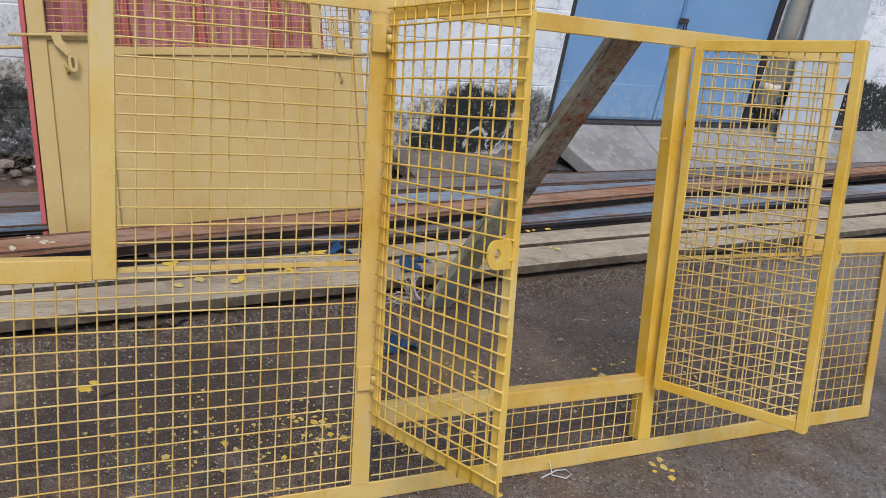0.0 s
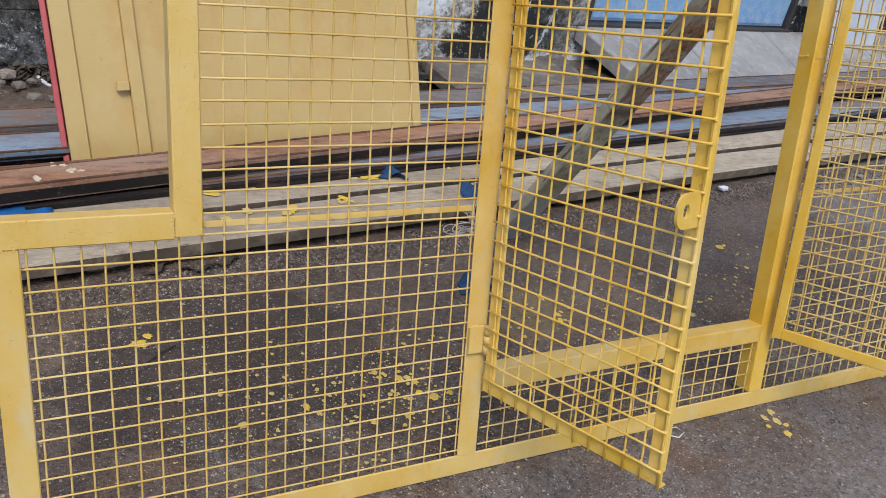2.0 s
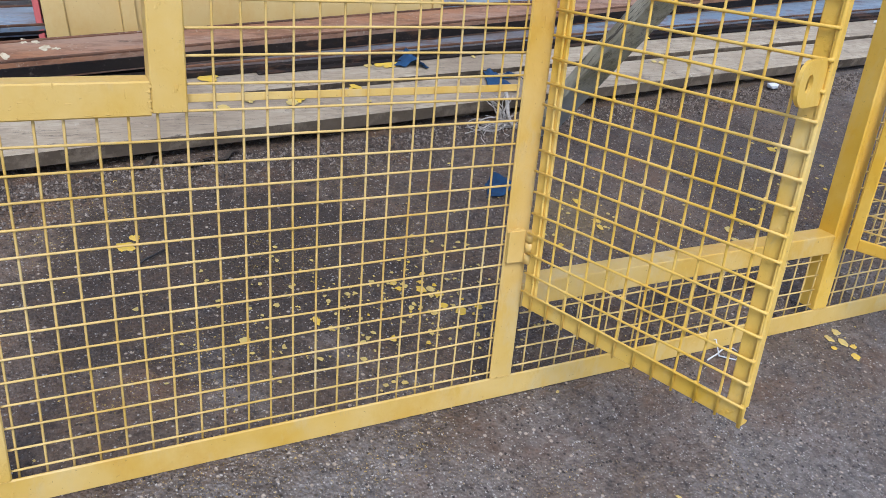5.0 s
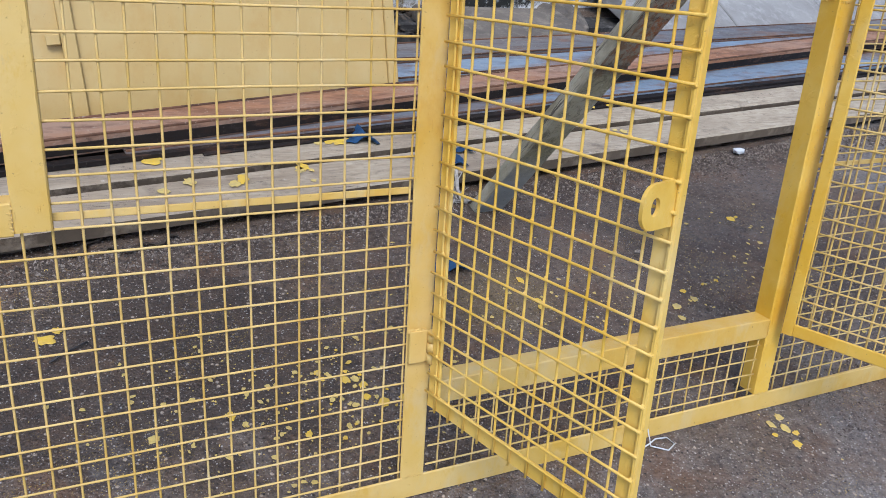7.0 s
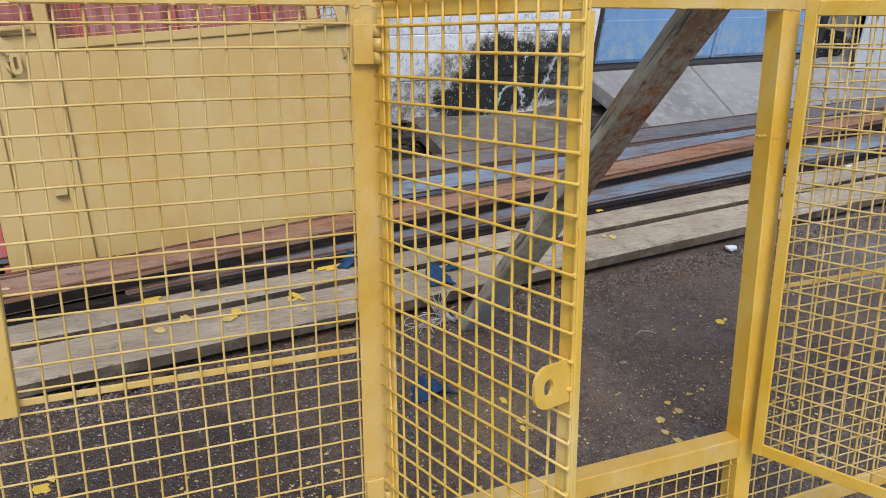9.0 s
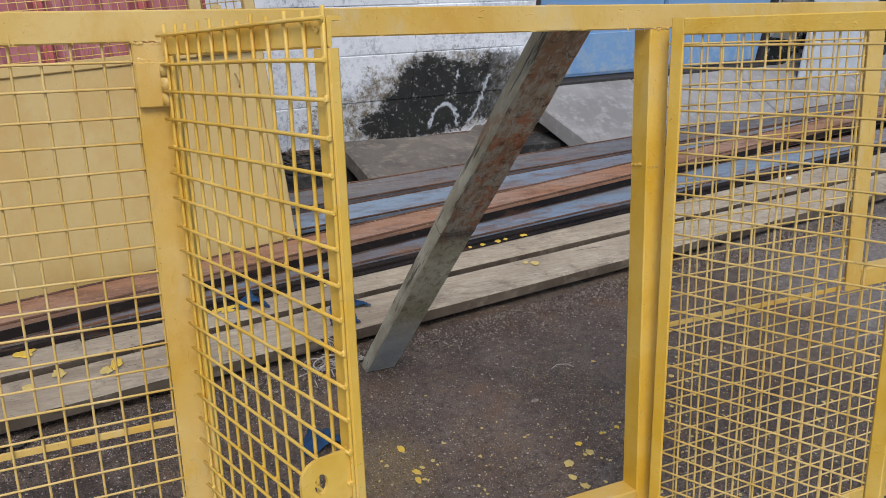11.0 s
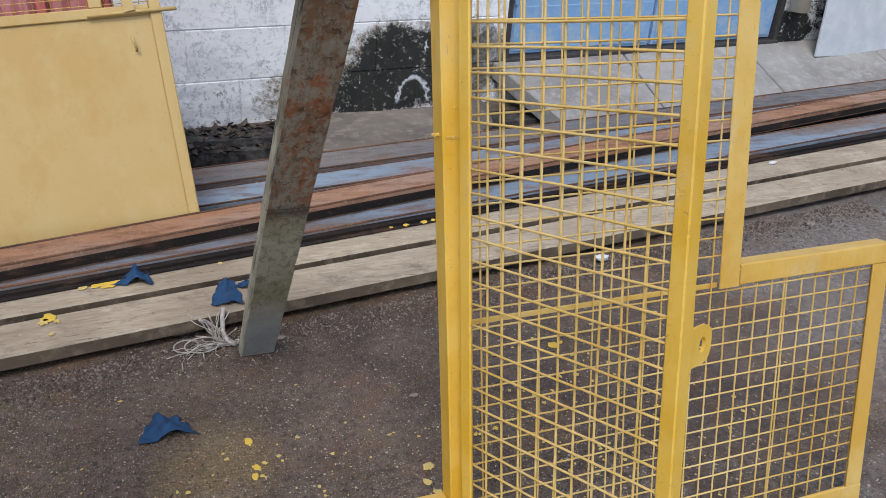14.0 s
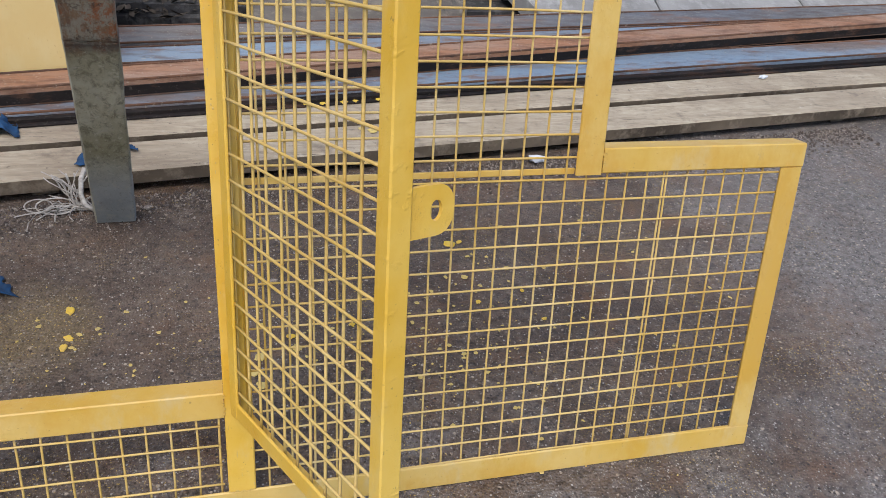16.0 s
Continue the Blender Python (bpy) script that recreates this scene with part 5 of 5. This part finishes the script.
def build_cord():
    tangle = empty("frayed_cord", pose(0.575, 1.045, 0.0), "tangle of frayed pale cord beside the plank", "cord")
    r = random.Random(21)
    # a fan of strands standing up against the plank, and others sprawled over the asphalt
    for k in range(36):
        bm = bmesh.new()
        pts = []
        if k < 18:
            lean, high, back = r.uniform(-0.095, 0.03), r.uniform(0.03, 0.105), r.uniform(0.02, 0.055)
            root, ph = r.gauss(-0.012, 0.012), r.uniform(0, 6.3)
            for i in range(6):
                q = i / 5
                pts.append((root + lean * q + 0.016 * math.sin(q * 4 + ph), -0.012 + back * q ** 0.7, 0.004 + high * q ** 0.8 + 0.004 * r.random()))
        else:
            a, l = r.choice((r.uniform(2.6, 3.7), r.uniform(2.8, 3.4), r.uniform(-0.6, 0.2))), r.uniform(0.06, 0.21)
            if abs(a) < 1:
                l *= 0.35
            bend = r.uniform(-0.9, 0.9)
            for i in range(7):
                q = i / 6
                b = a + bend * q * q
                pts.append((math.cos(b) * l * q, min(math.sin(b) * l * q * 0.6 - 0.01, 0.02), 0.004 + r.uniform(0.0, 0.022) * math.sin(math.pi * q)))
        tube(bm, pts, r.uniform(0.0011, 0.0024), 5)
        part("strand", bm, STRAW, tangle)
    bm = bmesh.new()
    tube(bm, [(0.01, -0.016, 0.006), (-0.012, -0.010, 0.02), (-0.022, 0.004, 0.045), (-0.020, 0.03, 0.078), (-0.012, 0.06, 0.092)], 0.0065, 8)
    part("rope_stem", bm, STRAW, tangle)
    for cx, w, h, y in ((-0.085, 0.05, 0.017, -0.012), (-0.13, 0.035, 0.012, 0.0)):
        bm = bmesh.new()
        tube(bm, [(cx + w * math.cos(t), y + 0.014 * math.sin(t), 0.004 + h * (1 + math.sin(t))) for t in [i * 2 * math.pi / 16 for i in range(17)]], 0.0023, 6)
        part("loop", bm, STRAW, tangle)
    bm = bmesh.new()
    tube(bm, [(0.018, 0.068, 0.004), (0.016, 0.03, 0.003), (0.012, -0.002, 0.030), (0.010, -0.030, 0.004), (0.045, -0.052, 0.004), (0.072, -0.040, 0.004), (0.066, -0.018, 0.004), (0.035, -0.014, 0.004), (0.005, -0.026, 0.007), (-0.03, -0.034, 0.004)], 0.0019, 6)
    ob = part("string_loop", bm, WHITE)
    tagged(ob, "short white string looped round the bottom rail", "string")
    ob.matrix_world = pose(0.553, 0.004, 0.0)


build_cord()


def scattered_stones():
    for at, s, mat, label in (((1.935, 1.225, 0.014), 0.026, WHITE, "white stone chip beside the plank"), ((1.026, 0.675, 0.004), 0.011, STONE, "small pale chip on the asphalt"),
                              ((2.97, 1.28, 0.008), 0.018, STONE, "grey metal offcut on the asphalt"), ((3.10, 1.71, 0.088), 0.017, WHITE, "small white lump on the plank"),
                              ((0.72, 1.03, 0.008), 0.012, STONE, "small stone beside the foot of the prop")):
        bm = bmesh.new()
        lump(bm, (0, 0, 0), s, rng, (1.3, 0.8, 0.6))
        ob = part("stone", bm, mat)
        tagged(ob, label, "stone", "loose stones")
        ob.location = at
    bm = bmesh.new()
    tube(bm, [(0, 0, 0.004), (0.03, 0.02, 0.008), (0.08, 0.05, 0.006)], 0.0028, 6)
    ob = part("twig", bm, DARK)
    tagged(ob, "short dark twig beside a paint splash", "twig")
    ob.location = (-0.66, 0.55, 0)
    bm = bmesh.new()
    tube(bm, [(0, 0, 0.003), (0.03, 0.012, 0.006), (0.065, 0.006, 0.004), (0.078, -0.012, 0.003)], 0.0016, 5)
    ob = part("wire_scrap", bm, STRAW)
    tagged(ob, "pale bent wire scrap on the asphalt", "wire")
    ob.location = (1.16, 0.80, 0)
    for k, (x, y) in enumerate(((-0.52, 0.98), (-0.42, 0.985), (-0.60, 0.97))):
        bm = bmesh.new()
        n = 7
        top = [bm.verts.new((0.018 * i, 0.012 * math.sin(i * 1.3 + k), 0.006 + 0.012 * abs(math.sin(i * 0.9 + k)))) for i in range(n)]
        low = [bm.verts.new((0.018 * i, 0.022 + 0.012 * math.sin(i * 1.3 + k), 0.003)) for i in range(n)]
        for i in range(n - 1):
            bm.faces.new((top[i], top[i + 1], low[i + 1], low[i]))
        ext = bmesh.ops.extrude_face_region(bm, geom=list(bm.faces))
        for v in ext["geom"]:
            if isinstance(v, bmesh.types.BMVert):
                v.co.z += 0.0015
        ob = part("bark_scrap", bm, LEAF)
        tagged(ob, "dark curled bark scrap beside the plank", "bark")
        ob.matrix_world = pose(x, y - 0.05, 0.002, 0, 0, 20 * k)


scattered_stones()


def build_splashes():
    """Dried yellow paint: named splashes as seen, and fine spatter round the work."""
    big = [(-0.665, 0.634, 0.022), (-0.64, 0.66, 0.012), (-0.05, 0.35, 0.013), (-0.015, 0.325, 0.011), (-0.085, 0.375, 0.009), (0.013, 0.262, 0.013), (-0.02, 0.285, 0.009),
           (-0.32, 0.30, 0.013), (-0.48, 0.28, 0.012), (0.979, 0.408, 0.016), (0.96, 0.36, 0.012), (0.975, 0.32, 0.012), (1.05, 0.47, 0.010), (1.06, 0.43, 0.012), (0.564, 0.614, 0.015), (0.57, 0.52, 0.012), (0.563, 0.49, 0.012), (0.40, 0.44, 0.009),
           (1.52, 0.79, 0.016), (1.55, 0.80, 0.010), (0.92, -0.05, 0.012), (0.95, -0.07, 0.014), (0.965, -0.09, 0.010), (0.94, -0.12, 0.012), (0.905, -0.08, 0.008), (0.96, -0.035, 0.012), (0.40, 0.73, 0.014)]
    near = random.Random(31)
    big += [(near.gauss(-0.06, 0.10), near.gauss(0.325, 0.075), near.uniform(0.003, 0.0095)) for _ in range(34)]
    big += [(near.gauss(1.45, 0.16), near.gauss(0.52, 0.12), near.uniform(0.005, 0.010)) for _ in range(12)]
    for x, y, r in big:
        bm = bmesh.new()
        blob(bm, (0, 0, 0), r, rng, 0.002, 15, 0.28)
        ob = part("paint_splash", bm, SPLASH if rng.random() < 0.55 else SPLASH_PALE)
        tagged(ob, "dried yellow paint splash on the asphalt", "paint splash", "paint splashes")
        ob.location = (x, y, ground_height(x, y) + 0.003)
    bm = bmesh.new()
    for _ in range(720):
        k = rng.random()
        if k < 0.46:
            x, y = rng.gauss(-0.12, 0.25), rng.gauss(0.30, 0.13)
        elif k < 0.54:
            x, y = rng.gauss(0.6, 0.25), rng.gauss(0.50, 0.15)
        elif k < 0.90:
            x, y = rng.gauss(1.4, 0.3), rng.gauss(0.42, 0.2)
        else:
            x, y = rng.uniform(-0.9, 2.0), rng.uniform(-0.5, 0.9)
        blob(bm, (x, y, ground_height(x, y) + 0.003), rng.choice((0.0018, 0.0022, 0.003, 0.003, 0.0045, 0.0065)), rng, 0.0008, 6)
    ob = part("paint_spatter", bm, SPLASH_PALE)
    tagged(ob, "fine pale yellow paint spatter on the asphalt", "paint spatter", kind="stuff")
    # splashes on the planks
    c, s = math.cos(math.atan(0.122)), math.sin(math.atan(0.122))
    for x, v, r in ((0.285, 0.262, 0.034), (0.245, 0.275, 0.024), (0.205, 0.268, 0.014), (0.10, 0.145, 0.022), (0.085, 0.13, 0.016), (-0.25, 0.14, 0.020), (0.12, 0.12, 0.010), (-0.32, 0.28, 0.030), (-0.10, 0.12, 0.026), (-0.13, 0.10, 0.018), (-0.33, 0.11, 0.015), (1.42, 0.11, 0.02), (1.39, 0.13, 0.012), (0.05, 0.30, 0.012), (0.62, 0.27, 0.009), (0.1, 0.06, 0.009)):
        bm = bmesh.new()
        blob(bm, (0, 0, 0), r, rng, 0.0015, 17, 0.30)
        ob = part("paint_splash", bm, SPLASH if r > 0.02 else SPLASH_PALE)
        tagged(ob, "dried yellow paint splash on a plank", "paint splash", "paint splashes")
        ob.location = (x * c - v * s, 1.042 + x * s + v * c, 0.0762 if v < 0.17 else 0.0832)


build_splashes()
for x, r in ((1.20, 0.010), (1.26, 0.013), (1.33, 0.016), (1.37, 0.012), (1.46, 0.014)):
    bm = bmesh.new()
    blob(bm, (0, 0, 0), r, rng, 0.0012, 11, 0.5)
    ob = part("paint_splash", bm, SPLASH)
    tagged(ob, "dried yellow paint splash on a steel strip", "paint splash", "paint splashes")
    ob.location = (x, 1.3185 + 0.147 * -0.2 + 0.14 * (x + 0.2) + 0.008, 0.0875)


def build_scraps():
    """Cream paint dabs on the rusty channel and bits of rubbish on the soil by the wall."""
    for x, y, r in ((-0.816, 1.344, 0.016), (-0.790, 1.338, 0.012), (-0.767, 1.304, 0.017), (-0.742, 1.296, 0.010), (-0.865, 1.252, 0.019)):
        bm = bmesh.new()
        blob(bm, (0, 0, 0), r, rng, 0.0012, 13, 0.5)
        ob = part("paint_splash", bm, CREAM)
        tagged(ob, "dried cream paint dab on the rusty channel", "paint splash", "paint splashes")
        ob.matrix_world = pose(x, y, 0.1656, 0, 0, 11)
    bm = bmesh.new()
    tube(bm, [(-0.02, 0.06, 0.006), (-0.008, 0.04, 0.016), (0.004, 0.005, 0.012), (0.022, -0.03, 0.010), (0.040, -0.05, 0.006)], 0.0085, 7)
    ob = part("plastic_scrap", bm, WHITE)
    tagged(ob, "bent white plastic scrap on the soil by the wall", "scrap")
    ob.location = (-0.805, 2.54, -0.045)
    for x, y, r, label in ((-0.934, 2.50, 0.036, "grey concrete lump on the soil by the wall"), (-0.985, 2.53, 0.028, "grey concrete lump on the soil by the wall"), (-0.778, 2.28, 0.011, "pale pebble on the soil by the wall")):
        bm = bmesh.new()
        lump(bm, (0, 0, 0), r, rng, (1.2, 0.9, 0.7))
        ob = part("stone", bm, STONE)
        tagged(ob, label, "stone", "loose stones")
        ob.location = (x, y, r * 0.45 + (-0.050 if y > 2.5 else -0.004))


build_scraps()


def build_grit():
    """Loose grit over the yard near the work, coarser along the planks."""
    for name, count, lo, hi, mat, label in (("gravel", 30000, 0.0009, 0.0036, STONE, "pale grit and stone chips on the asphalt"), ("grit", 36000, 0.0011, 0.0040, GRIT, "dark loose grit on the asphalt")):
        verts, faces = [], []
        for _ in range(count):
            k = rng.random()
            if k < 0.36:
                x = rng.uniform(-1.6, 3.4)
                y = 1.035 + 0.122 * x - abs(rng.gauss(0, 0.075))
            elif k < 0.6:
                x, y = rng.uniform(-1.4, 3.4), rng.uniform(-0.7, 1.0)
            else:
                x, y = rng.gauss(0.6, 0.9), rng.gauss(0.3, 0.45)
            if y > 1.02 + 0.122 * x or (k >= 0.36 and noise.noise(Vector((x * 3.7, y * 3.7, 4.2))) < rng.uniform(-0.35, 0.3)):
                continue
            r = rng.uniform(lo, hi) * (1.0 + (0.9 if k < 0.36 and rng.random() < 0.35 else 0.0))
            z = ground_height(x, y) + r * 0.3
            a = rng.uniform(0, 6.3)
            i = len(verts)
            for dx, dy, dz in ((1, 0, 0), (-0.5, 0.8, 0.1), (-0.6, -0.7, 0), (0.1, 0.1, 0.9), (0, 0, -0.7)):
                q = r * rng.uniform(0.7, 1.3)
                verts.append((x + (dx * math.cos(a) - dy * math.sin(a)) * q, y + (dx * math.sin(a) + dy * math.cos(a)) * q, z + dz * q))
            faces += [(i, i + 1, i + 3), (i + 1, i + 2, i + 3), (i + 2, i, i + 3), (i + 1, i, i + 4), (i + 2, i + 1, i + 4), (i, i + 2, i + 4)]
        me = bpy.data.meshes.new(name)
        me.from_pydata(verts, [], faces)
        me.materials.append(mat)
        tagged(new(name, me), label, "gravel", kind="stuff")


build_grit()
